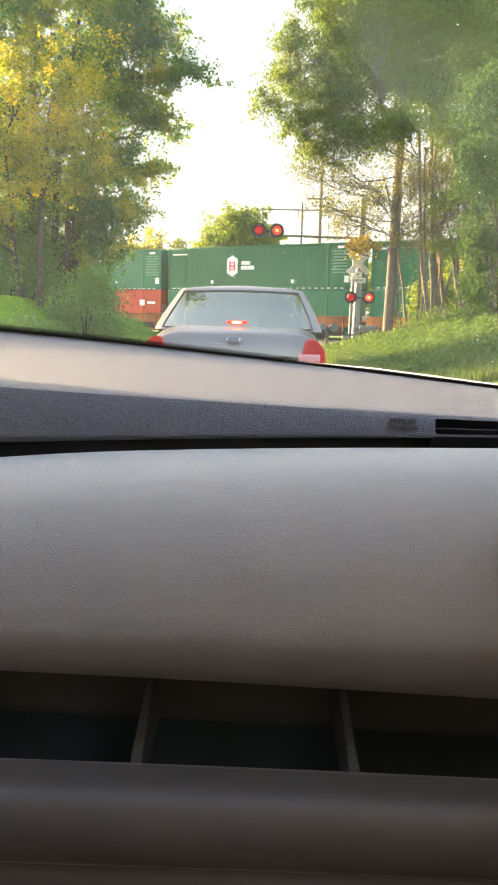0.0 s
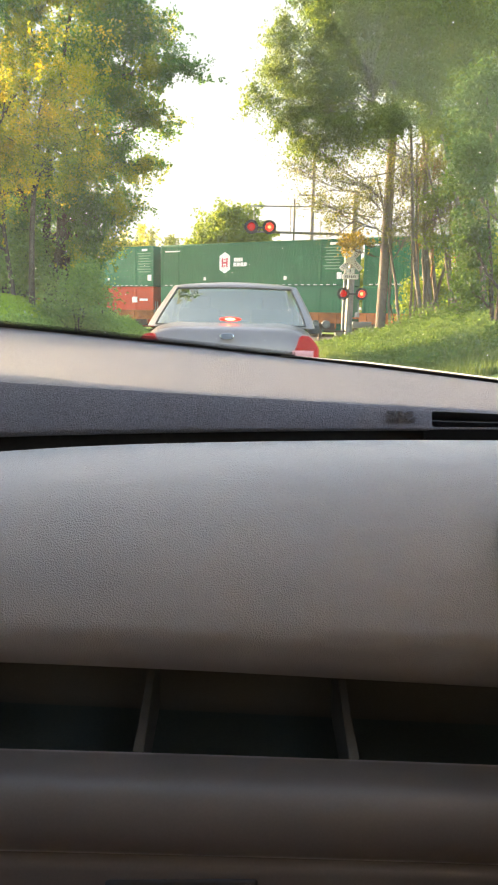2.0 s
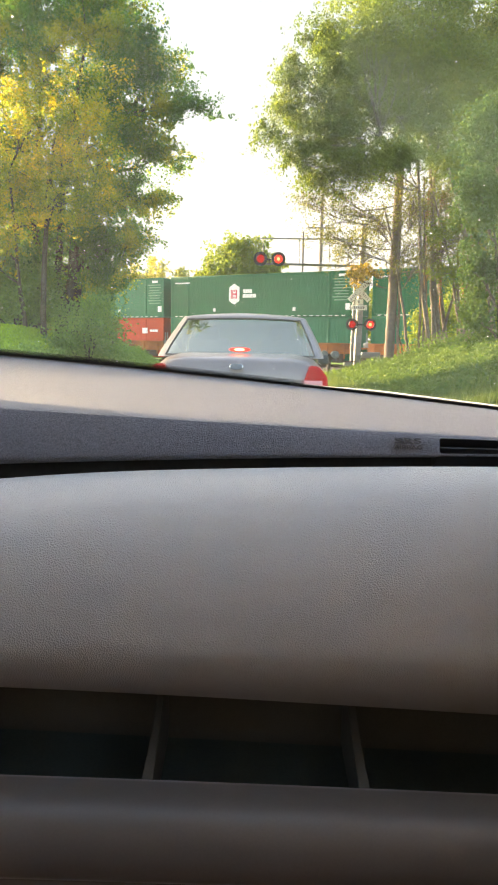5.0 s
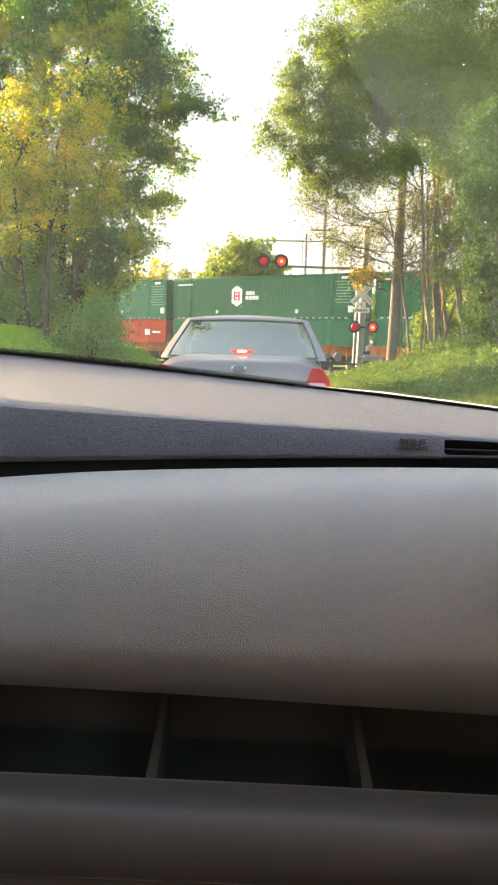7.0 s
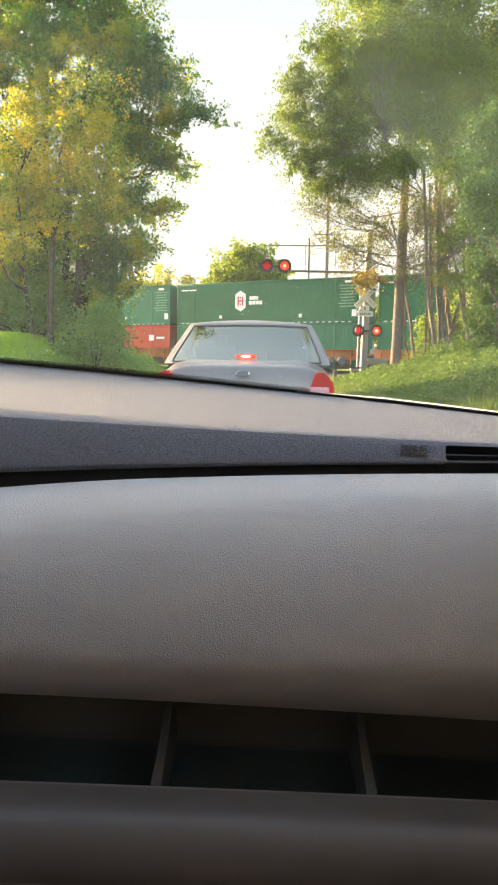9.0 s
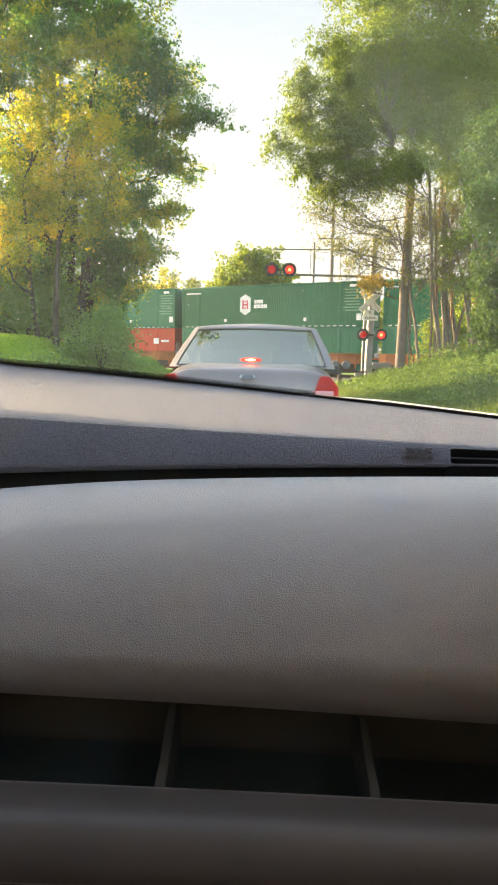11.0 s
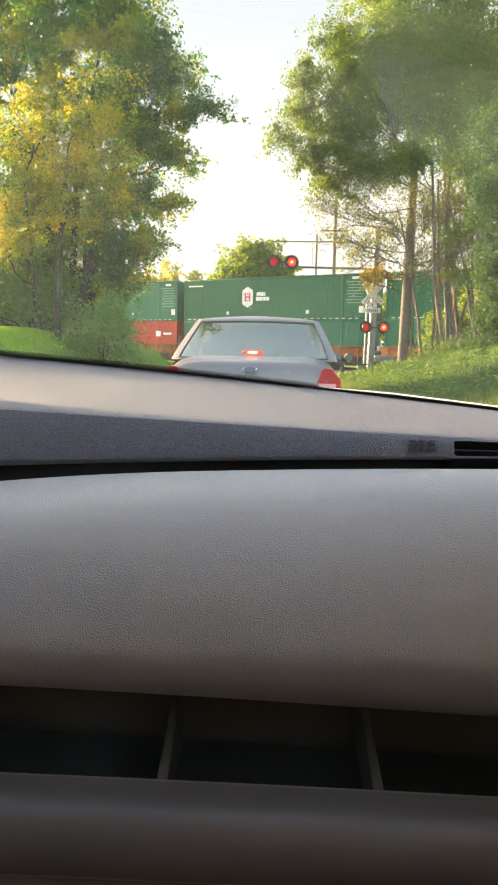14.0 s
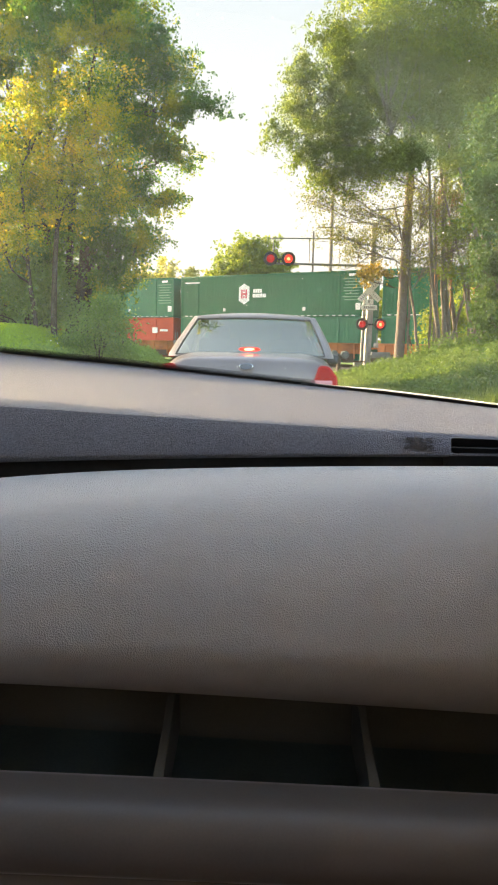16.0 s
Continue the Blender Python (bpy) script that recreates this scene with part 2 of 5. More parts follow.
# gold tones put the glow of low sun into the leaf colour
L_GOLD = leaf_material("sun_gold_green_leaves", (0.06, 0.13, 0.03), (0.30, 0.32, 0.035), (0.76, 0.46, 0.03), 0.58, 0.6, 1.0, (1.4, 1.45, 0.5))
L_SOFT = leaf_material("soft_green_leaves", (0.062, 0.105, 0.028), (0.118, 0.168, 0.036), (0.20, 0.235, 0.046), 0.5, 0.6, 0.5)
L_YELLOW = leaf_material("yellow_leaves", (0.20, 0.14, 0.02), (0.30, 0.21, 0.03), (0.38, 0.27, 0.05), 0.3)
L_BUSH = leaf_material("bush_leaves", (0.11, 0.20, 0.07), (0.165, 0.28, 0.095), (0.23, 0.35, 0.12), 0.45, 0.4, 0.8)
L_LAWN = leaf_material("lawn_grass_blades", (0.19, 0.31, 0.04), (0.24, 0.38, 0.05), (0.30, 0.44, 0.065), 0.4)
L_SPARSE = leaf_material("olive_twig_leaves", (0.085, 0.10, 0.035), (0.125, 0.14, 0.045), (0.19, 0.17, 0.055), 0.4)
L_EDGE = leaf_material("light_green_leaves", (0.058, 0.11, 0.038), (0.095, 0.155, 0.052), (0.135, 0.20, 0.068), 0.4, 0.4, 0.7)
# ivy: the light green leaves darkened to put in shade
L_IVY = leaf_material("shaded_ivy_leaves", (0.034, 0.078, 0.026), (0.058, 0.112, 0.034), (0.09, 0.148, 0.042), 0.32, 0.5, 0.9)
L_GRASS = leaf_material("tall_grass", (0.085, 0.128, 0.045), (0.122, 0.170, 0.060), (0.17, 0.215, 0.085), 0.36)
L_FAR = leaf_material("far_leaves", (0.085, 0.135, 0.03), (0.15, 0.20, 0.045), (0.24, 0.27, 0.06), 0.5, 0.5, 0.5)
# leaf colour paled to put in the distance haze
L_HAZED = leaf_material("hazed_far_leaves", (0.28, 0.28, 0.11), (0.38, 0.37, 0.15), (0.48, 0.44, 0.19), 0.5)

M_HAZE = haze_material("evening_haze", (1.0, 0.965, 0.88), (0.64, 0.73, 0.82), 1150.0, 0.188)


# ---- mesh helpers ----
def smooth(me, angle=None):
    me.polygons.foreach_set("use_smooth", [True] * len(me.polygons))
    if angle:
        me.set_sharp_from_angle(angle=radians(angle))


def link_mesh(name, me, mat, parent=None, label="", m=None):
    me.materials.append(mat)
    ob = new(name, me)
    if parent:
        ob.parent = parent
    if m is not None:
        ob.matrix_local = m
    return tagged(ob, label)


def part(name, bm, mat, parent=None, label="", shade=30):
    me = bpy.data.meshes.new(name)
    bmesh.ops.recalc_face_normals(bm, faces=bm.faces)
    bm.to_mesh(me)
    bm.free()
    if shade:
        smooth(me, shade)
    return link_mesh(name, me, mat, parent, label)


def thing(name, at, label, category, group="", kind="", turn=0.0):
    ob = new(name)
    ob.matrix_world = pose(*at, 0, 0, turn)
    return tagged(ob, label, category, group, kind)


def box(sx, sy, sz, at=(0, 0, 0), bevel=0.0, rot=None, bm=None, seg=2):
    b = bmesh.new()
    bmesh.ops.create_cube(b, size=1.0, matrix=Matrix.Diagonal((sx, sy, sz, 1)))
    if bevel:
        bmesh.ops.bevel(b, geom=b.edges[:], offset=bevel, segments=seg, affect="EDGES", profile=0.5)
    m = Matrix.Translation(at) @ (rot if rot else Matrix())
    bmesh.ops.transform(b, matrix=m, verts=b.verts)
    return join(bm, b)


def join(bm, b):
    if bm is None:
        return b
    me = bpy.data.meshes.new("tmp")
    b.to_mesh(me)
    b.free()
    bm.from_mesh(me)
    bpy.data.meshes.remove(me)
    return bm


def tube(a, b, r1, r2=None, sides=12, bm=None, bevel=0.0):
    """A tapered rod from a to b."""
    r2 = r1 if r2 is None else r2
    a, b = Vector(a), Vector(b)
    c = bmesh.new()
    bmesh.ops.create_cone(c, cap_ends=True, segments=sides, radius1=r1, radius2=r2, depth=(b - a).length)
    if bevel:
        rim = [e for e in c.edges if len([f for f in e.link_faces if len(f.verts) > 4]) == 1]
        bmesh.ops.bevel(c, geom=rim, offset=bevel, segments=2, affect="EDGES")
    q = Vector((0, 0, 1)).rotation_difference(b - a).to_matrix().to_4x4()
    bmesh.ops.transform(c, matrix=Matrix.Translation((a + b) / 2) @ q, verts=c.verts)
    return join(bm, c)


def loft(rows, bm=None, close=False, cap=False):
    """A skin over rows of points, all of one length."""
    b = bmesh.new() if bm is None else bm
    grid = [[b.verts.new(p) for p in r] for r in rows]
    for i in range(len(grid) - 1):
        n = len(grid[i])
        for j in range(n if close else n - 1):
            k = (j + 1) % n
            b.faces.new((grid[i][j], grid[i][k], grid[i + 1][k], grid[i + 1][j]))
    if cap:
        b.faces.new(grid[0])
        b.faces.new(grid[-1][::-1])
    return b


def polyline_tube(points, radii, sides=7):
    """Verts and faces of a bent tapered tube, for limbs and wires."""
    vs, fs = [], []
    for i, p in enumerate(points):
        d = (Vector(points[min(i + 1, len(points) - 1)]) - Vector(points[max(i - 1, 0)])).normalized()
        u = d.orthogonal().normalized()
        w = d.cross(u)
        for k in range(sides):
            a = 2 * math.pi * k / sides
            vs.append(Vector(p) + (u * math.cos(a) + w * math.sin(a)) * radii[i])
    for i in range(len(points) - 1):
        for k in range(sides):
            j = (k + 1) % sides
            fs.append((i * sides + k, i * sides + j, (i + 1) * sides + j, (i + 1) * sides + k))
    return vs, fs


def tubes_mesh(name, lines, sides=7):
    vs, fs = [], []
    for pts, rad in lines:
        v, f = polyline_tube(pts, rad, sides)
        o = len(vs)
        vs += v
        fs += [tuple(i + o for i in q) for q in f]
    me = bpy.data.meshes.new(name)
    me.from_pydata(vs, [], fs)
    smooth(me)
    return me


def leaves_mesh(name, centres, per, spread, size, rng, droop=0.0, long=1.7, flat=1.0):
    """Many small bent leaves in clumps round the centres."""
    n = len(centres) * per
    c = np.repeat(np.asarray(centres, float), per, axis=0)
    sp = np.repeat(np.asarray(spread, float).reshape(-1, 1) * np.ones((len(centres), 1)), per, axis=0)
    off = rng.normal(size=(n, 3)) * sp
    off[:, 2] *= flat
    c = c + off
    d = rng.normal(size=(n, 3))
    d[:, 2] -= droop
    d /= np.linalg.norm(d, axis=1, keepdims=True)
    s = np.cross(d, rng.normal(size=(n, 3)))
    s /= np.linalg.norm(s, axis=1, keepdims=True)
    up = np.cross(d, s)
    ln = size * rng.uniform(0.6, 1.3, (n, 1))
    w = ln / long
    v = np.empty((n, 4, 3))
    v[:, 0] = c - d * ln * 0.5
    v[:, 1] = c + s * w * 0.5 + up * ln * 0.08
    v[:, 2] = c + d * ln * 0.5
    v[:, 3] = c - s * w * 0.5 + up * ln * 0.08
    me = bpy.data.meshes.new(name)
    me.vertices.add(n * 4)
    me.vertices.foreach_set("co", v.astype(np.float32).ravel())
    me.loops.add(n * 4)
    me.loops.foreach_set("vertex_index", np.arange(n * 4, dtype=np.int32))
    me.polygons.add(n)
    me.polygons.foreach_set("loop_start", np.arange(0, n * 4, 4, dtype=np.int32))
    me.update(calc_edges=True)
    me.validate()
    return me


def lobe_points(lobes, count, rng, shell=0.55):
    """Clump centres in ellipsoids (x, y, z, rx, ry, rz), thicker near their skin."""
    vol = np.array([l[3] * l[4] * l[5] for l in lobes]) ** 0.8
    pick = rng.choice(len(lobes), count, p=vol / vol.sum())
    L = np.asarray(lobes, float)[pick]
    d = rng.normal(size=(count, 3))
    d /= np.linalg.norm(d, axis=1, keepdims=True)
    r = rng.uniform(0, 1, (count, 1)) ** shell
    return L[:, :3] + d * r * L[:, 3:6]


def limb(a, b, r1, r2, rng, bend=0.12, steps=5, jitter=0.015):
    a, b = np.asarray(a, float), np.asarray(b, float)
    span = np.linalg.norm(b - a)
    pts, rad = [], []
    side = rng.normal(size=3) * bend * span
    for i in range(steps + 1):
        k = i / steps
        p = a + (b - a) * k + side * math.sin(math.pi * k) + rng.normal(size=3) * jitter * span * (0 < i < steps)
        pts.append(tuple(p))
        rad.append(r1 + (r2 - r1) * k)
    return pts, rad


def tree(name, base, trunks, lobes, subs, per, size, leaf, label, seed, droop=0.0, sub_r=0.42, twig_r=0.016, category="tree", trunk_label="", long=1.7, fill=0.25, flat=0.75, bark=None, loose=1.32):
    """A tree: tapered trunks, limbs to every lobe, twigs to small sprays of leaves with gaps between them. Places are relative to base."""
    rng = np.random.default_rng(seed)
    ob = thing(name, base, label, category)
    lines, tops = [], []
    for a, b, r1, r2 in trunks:
        tops.append(limb(a, b, r1, r2, rng, 0.025, 8, 0.003))
    lines += tops
    centres, spread = [], []
    area = np.array([(lb[3] * lb[4] * lb[5]) ** 0.75 for lb in lobes])
    share = np.maximum(3, np.round(subs * area / area.sum())).astype(int)
    for lb, k in zip(lobes, share):
        mid, rad = np.array(lb[:3]), np.array(lb[3:6])
        best = min(tops, key=lambda q: math.dist(q[0][-1][:2], lb[:2]))
        i = min(range(2, len(best[0])), key=lambda j: abs(best[0][j][2] - (lb[2] - 1.2 * lb[5])))
        arm = limb(best[0][i], mid, best[1][i] * 0.5, 0.02, rng)
        lines.append(arm)
        for _ in range(k):
            d = rng.normal(size=3)
            d /= np.linalg.norm(d)
            r = rng.uniform(0, 1) ** (0.5 if rng.random() > fill else 1.2)
            c = mid + d * rad * r * rng.uniform(0.7, loose)
            centres.append(c)
            spread.append(sub_r * rng.uniform(0.45, 1.2))
            if rng.random() < 0.6:
                lines.append(limb(arm[0][int(rng.integers(2, 6))], c, twig_r * rng.uniform(0.6, 1.3), 0.005, rng, 0.12, 3))
    link_mesh("trunk", tubes_mesh("trunk", lines, 6), bark or M_BARK, ob, trunk_label)
    # a spray: a few short shoots, each with leaves along it
    cs, sp = [], []
    for c, r in zip(centres, spread):
        for _ in range(5):
            d = rng.normal(size=3) * (1, 1, flat)
            d /= np.linalg.norm(d)
            reach = rng.uniform(1.0, 2.6)
            for q in (0.2, 0.6, 1.0):
                cs.append(c + d * r * reach * q - np.array((0, 0, droop * 0.5 * r * q * q)))
                sp.append(r * (0.40 - 0.2 * q))
    link_mesh("crown", leaves_mesh("crown", cs, max(1, per // 15), np.array(sp), size, rng, droop, long), leaf, ob)
    return ob


# ---- the car that the camera sits in ----
def cl(x):
    """Across the dashboard; beyond the middle of the car the curves run flatter."""
    return x if x > -0.42 else -0.42 + 0.35 * (x + 0.42)


def rail_a(x):
    c = cl(x)
    return Vector((x, 1.06 - 0.25 * c * c - 0.05 * c, 1.2089 - 0.0916 * c - 0.0147 * c * c))


def rail_b(x):
    c = cl(x)
    return Vector((x, 0.775, 1.1753 - 0.0479 * c + 0.0157 * c * c))


def rail_c(x):
    c = cl(x)
    return Vector((x, 0.768, 1.1370 + 0.0288 * c - 0.0341 * c * c))


def rail_d(x):
    c = cl(x)
    return Vector((x, 0.735, 1.1332 + 0.0335 * c - 0.0485 * c * c - min(0.010, 0.12 * max(0.0, -c - 0.06) ** 2)))


def rail_e(x):
    c = cl(x)
    return Vector((x, 0.66, 0.978 - 0.0204 * c - 0.0104 * c * c))


def rail_f(x):
    c = cl(x)
    return Vector((x, 0.735, 0.893 - 0.0551 * c - 0.0071 * c * c))


def rail_h(x):
    c = cl(x)
    return Vector((x, 0.69, 0.829 - 0.0371 * c - 0.0144 * c * c))


def bez(p, n):
    out = []
    for i in range(n + 1):
        t = i / n
        out.append(p[0] * (1 - t) ** 3 + p[1] * 3 * t * (1 - t) ** 2 + p[2] * 3 * t * t * (1 - t) + p[3] * t ** 3)
    return out


LEFT, RIGHT = -1.12, 0.46
dash = thing("dashboard", (0, 0, 0), "grey textured plastic car dashboard with an open storage tray", "dashboard")
xs = [LEFT + (RIGHT - LEFT) * i / 79 for i in range(80)]
SLOT_X0, SLOT_X1, SLOT_A, SLOT_B = 0.2165, 0.40, 0.20, 0.84
xs = sorted(xs + [SLOT_X0, SLOT_X0 + 0.0006, SLOT_X0 + 0.0016, SLOT_X0 + 0.0032, SLOT_X1])


def strip_point(x, k):
    """A point on the sloping strip below the crease: k 0 at the crease, 1 at its lower edge."""
    b, c = rail_b(x), rail_c(x)
    return b.lerp(c, k) + Vector((0, -0.0025, 0.002)) * math.sin(math.pi * k) + Vector((0, 0.012, -0.001)) * max(0.0, (k - 0.88) / 0.12) ** 2


STRIP_K = [0.04, 0.12, SLOT_A, 0.215, 0.24, 0.28, 0.5, 0.76, 0.80, 0.825, SLOT_B, 0.88, 0.91, 0.94, 0.97, 1.0]
rows = []
for x in xs:
    a, b, c = rail_a(x), rail_b(x), rail_c(x)
    hump = min(0.006, max(0.0, (-0.322 - x) * 0.1))
    top = [a + Vector((0, 0.02, -0.03)), a + Vector((0, 0.005, -0.003))]
    for i in range(9):
        k = i / 8 * 0.985
        top.append(a.lerp(b, k) + Vector((0, 0, 0.004 * math.sin(math.pi * k) + hump * (1 - k) ** 2)))
    low = [strip_point(x, k) for k in STRIP_K]
    under = [c + Vector((0, 0.018, -0.0018)), c + Vector((0, 0.06, 0.004))]
    rows.append(top + low + under)
bm = loft(rows)
# the demister slot is an opening in the strip
cut = []
for f in bm.faces:
    m = f.calc_center_median()
    k = [v.co for v in f.verts]
    x0, x1 = min(v.x for v in k), max(v.x for v in k)
    if x0 >= SLOT_X0 - 1e-5 and x1 <= SLOT_X1 + 1e-5:
        lo, hi = strip_point(m.x, SLOT_B), strip_point(m.x, SLOT_A)
        if lo.z - 1e-4 < m.z < hi.z + 1e-4 and lo.y - 1e-4 < m.y < hi.y + 1e-4:
            # rounded corners at the slot's end
            keep = False
            for dx, ka, kb in ((0.0007, 0.28, 0.76), (0.0017, 0.24, 0.80), (0.0033, 0.215, 0.825)):
                keep |= x1 <= SLOT_X0 + dx and (m.z > strip_point(m.x, ka).z or m.z < strip_point(m.x, kb).z)
            if not keep:
                cut.append(f)
bmesh.ops.delete(bm, geom=cut, context="FACES")
pad = part("top_pad", bm, M_DASH, dash, "pebble-grained grey upper pad", 40)

vent = bmesh.new()
inward = Vector((0, 0.76, -0.65)).normalized() * 0.035
ring = [(SLOT_X0, SLOT_A), (SLOT_X1, SLOT_A), (SLOT_X1, SLOT_B), (SLOT_X0, SLOT_B)]
outer = [vent.verts.new(strip_point(x, k) + inward * 0.004) for x, k in ring]
deep = [vent.verts.new(strip_point(x, k) + inward) for x, k in ring]
for i in range(4):
    vent.faces.new((outer[i], outer[(i + 1) % 4], deep[(i + 1) % 4], deep[i]))
vent.faces.new(deep)
demister = part("demister_vent", vent, M_BLACK, dash, "black side demister slot", 0)
n_ = Vector((0, 0.65, 0.76))
bm = loft([[strip_point(x, 0.53) + inward * s + n_ * h for s, h in ((0.12, 0.0006), (0.9, 0.0006), (0.9, -0.0006), (0.12, -0.0006))] for x in (SLOT_X0 + 0.001, SLOT_X1 - 0.001)], close=True, cap=True)
part("slat", bm, M_BLACK, demister, "", 0)

# embossed lettering on the strip, its relief shade put in as dark colour
for word, size, k0, xc in (("SRS", 0.0080, 0.50, 0.1830), ("AIRBAG", 0.0060, 0.70, 0.1835)):
    cu = bpy.data.curves.new("airbag_lettering", "FONT")
    cu.body, cu.size, cu.extrude, cu.offset, cu.align_x = word, size, 0.0015, 0.0001, "CENTER"
    tmp = new("tmp", cu)
    me = bpy.data.meshes.new_from_object(tmp.evaluated_get(bpy.context.evaluated_depsgraph_get()))
    bpy.data.objects.remove(tmp)
    o, u, v = strip_point(xc, k0), (strip_point(xc + 0.02, k0) - strip_point(xc - 0.02, k0)).normalized(), (strip_point(xc, k0 - 0.1) - strip_point(xc, k0 + 0.1)).normalized()
    nrm = u.cross(v)
    m = Matrix.Translation(o + nrm * 0.0006) @ Matrix((u, v, nrm)).transposed().to_4x4() @ Matrix.Diagonal((2.35 if word == "SRS" else 1.42, 1, 1, 1))
    link_mesh("airbag_lettering", me, M_LETTER, dash, "embossed lettering SRS AIRBAG", m)

# airbag panel: bulges out, then rolls under above the tray
rows = []
for x in xs:
    d, e, f = rail_d(x), rail_e(x), rail_f(x)
    p = [d + Vector((0, 0.05, -0.04)), d + Vector((0, 0.022, -0.012)), d + Vector((0, 0.010, -0.004))]
    p += bez([d + Vector((0, 0.003, -0.0006)), d + Vector((0, -0.050, -0.004)), e + Vector((0, 0.0, 0.095)), e], 18)
    p += bez([e, e + Vector((0, 0.001, -0.022)), e + Vector((0, 0.020, -0.058)), f + Vector((0, -0.006, 0.005))], 12)[1:]
    p += [f + Vector((0, 0, 0.006)), f + Vector((0, 0.03, 0.008))]
    rows.append(p)
bm = loft(rows)
VENT_C, VENT_R = Vector((0.318, 0.665, 1.06)), 0.062
hole = [f for f in bm.faces if (Vector((f.calc_center_median().x, 0, f.calc_center_median().z)) - Vector((VENT_C.x, 0, VENT_C.z))).length < VENT_R * 0.86 and f.calc_center_median().y < 0.72]
bmesh.ops.delete(bm, geom=hole, context="FACES")
part("airbag_panel", bm, M_PANEL, dash, "soft grained grey panel", 60)


def ring_mesh(profile, sides=40):
    """Turns a profile of (radius, depth) about the y axis."""
    return loft([[Vector((r * math.cos(2 * math.pi * i / sides), y, r * math.sin(2 * math.pi * i / sides))) for r, y in profile] for i in range(sides + 1)])


sv = part("round_air_vent", ring_mesh([(0.062, 0.02), (0.0625, 0.0), (0.0615, -0.004), (0.059, -0.005), (0.056, -0.002), (0.054, 0.012), (0.050, 0.03), (0.0005, 0.032)]), M_BLACK, dash, "round black side air vent")
sv.matrix_local = Matrix.Translation(VENT_C) @ Matrix.Rotation(radians(-17), 4, "X")
for k in range(-2, 3):
    w = 2 * math.sqrt(0.053 ** 2 - (k * 0.018) ** 2)
    part("slat", box(w, 0.014, 0.0018, (0, 0.012, k * 0.018), 0.0006), M_TRAY, sv)

# seam shadow gap behind the pad, a real recess
bm = loft([[rail_c(x) + Vector((0, 0.052, 0.006)), rail_c(x) + Vector((0, 0.052, -0.006)), rail_d(x) + Vector((0, 0.045, -0.06))] for x in xs])
part("seam_backing", bm, M_RUBBER, dash, "dark seam between pad and panel", 0)

# storage tray: ceiling, back wall, floor, dividers
def tray_floor(x):
    return 0.779 - 0.05 * cl(x)


rows = []
for x in xs:
    f, h = rail_f(x), rail_h(x)
    z = tray_floor(x)
    rows.append([f + Vector((0, 0.004, 0.005)), f + Vector((0, 0.006, -0.002)), f + Vector((0, 0.012, -0.003)), Vector((x, 0.855, f.z - 0.012)), Vector((x, 0.865, f.z - 0.024)),
                 Vector((x, 0.868, z + 0.016)), Vector((x, 0.86, z + 0.004)), Vector((x, 0.85, z)), Vector((x, 0.71, z - 0.004)), Vector((x, 0.70, z + 0.002)), Vector((x, 0.697, h.z - 0.004))])
tray = part("storage_tray", loft(rows), M_TRAY, dash, "open dark plastic tray under the panel", 50)


part("tray_mat", loft([[Vector((x, 0.852, tray_floor(x) + 0.006)), Vector((x, 0.846, tray_floor(x) + 0.0035)), Vector((x, 0.712, tray_floor(x) + 0.0005)), Vector((x, 0.708, tray_floor(x) + 0.004))] for x in xs]), M_MAT, tray, "dark rubber mat on the tray floor", 40)


def divider(x, lean):
    f, h, z = rail_f(x), rail_h(x), tray_floor(x)
    side = [(0.694, h.z - 0.02), (0.694, h.z - 0.004), (0.70, h.z + 0.001), (0.76, h.z + 0.012), (0.83, f.z - 0.03), (0.85, f.z - 0.012), (0.866, f.z - 0.014), (0.866, z - 0.002), (0.70, z - 0.004)]
    b = bmesh.new()
    wide = [0.0055, 0.0055, 0.005, 0.0045, 0.004, 0.004, 0.004, 0.004, 0.0055]
    l = [b.verts.new((x + lean * (y - 0.69) - w, y, q)) for (y, q), w in zip(side, wide)]
    r = [b.verts.new((x + lean * (y - 0.69) + w, y, q)) for (y, q), w in zip(side, wide)]
    b.faces.new(l)
    b.faces.new(r[::-1])
    for i in range(len(side)):
        j = (i + 1) % len(side)
        b.faces.new((l[i], l[j], r[j], r[i]))
    bmesh.ops.bevel(b, geom=[e for e in b.edges if abs(e.verts[0].co.y - e.verts[1].co.y) + abs(e.verts[0].co.z - e.verts[1].co.z) > 0.002 and all(v.co.z > z + 0.01 for v in e.verts)], offset=0.0012, segments=2, affect="EDGES")
    return part("divider", b, M_TRAY, tray, "upright plastic divider", 40)


divider(-0.076, 0.02)
divider(0.138, 0.035)
divider(-0.30, -0.02)
divider(0.36, 0.06)

# lower dash below the tray
rows = []
for x in xs:
    h = rail_h(x)
    p = [h + Vector((0, 0.006, -0.03)), h + Vector((0, 0.006, -0.004)), h + Vector((0, 0.003, -0.0005)), h + Vector((0, -0.003, 0.0005)), h + Vector((0, -0.02, 0.0015))]
    p += bez([h + Vector((0, -0.034, 0.001)), h + Vector((0, -0.052, -0.001)), h + Vector((0, -0.062, -0.018)), h + Vector((0, -0.064, -0.04))], 7)
    p += [h + Vector((0, dy, dz)) for dy, dz in ((-0.064, -0.056), (-0.060, -0.062), (-0.054, -0.065), (-0.054, -0.068), (-0.060, -0.072), (-0.063, -0.078), (-0.062, -0.12), (-0.05, -0.20), (0.10, -0.30))]
    rows.append(p)
part("lower_panel", loft(rows), M_LOWER, dash, "dark smooth lower dash panel", 60)

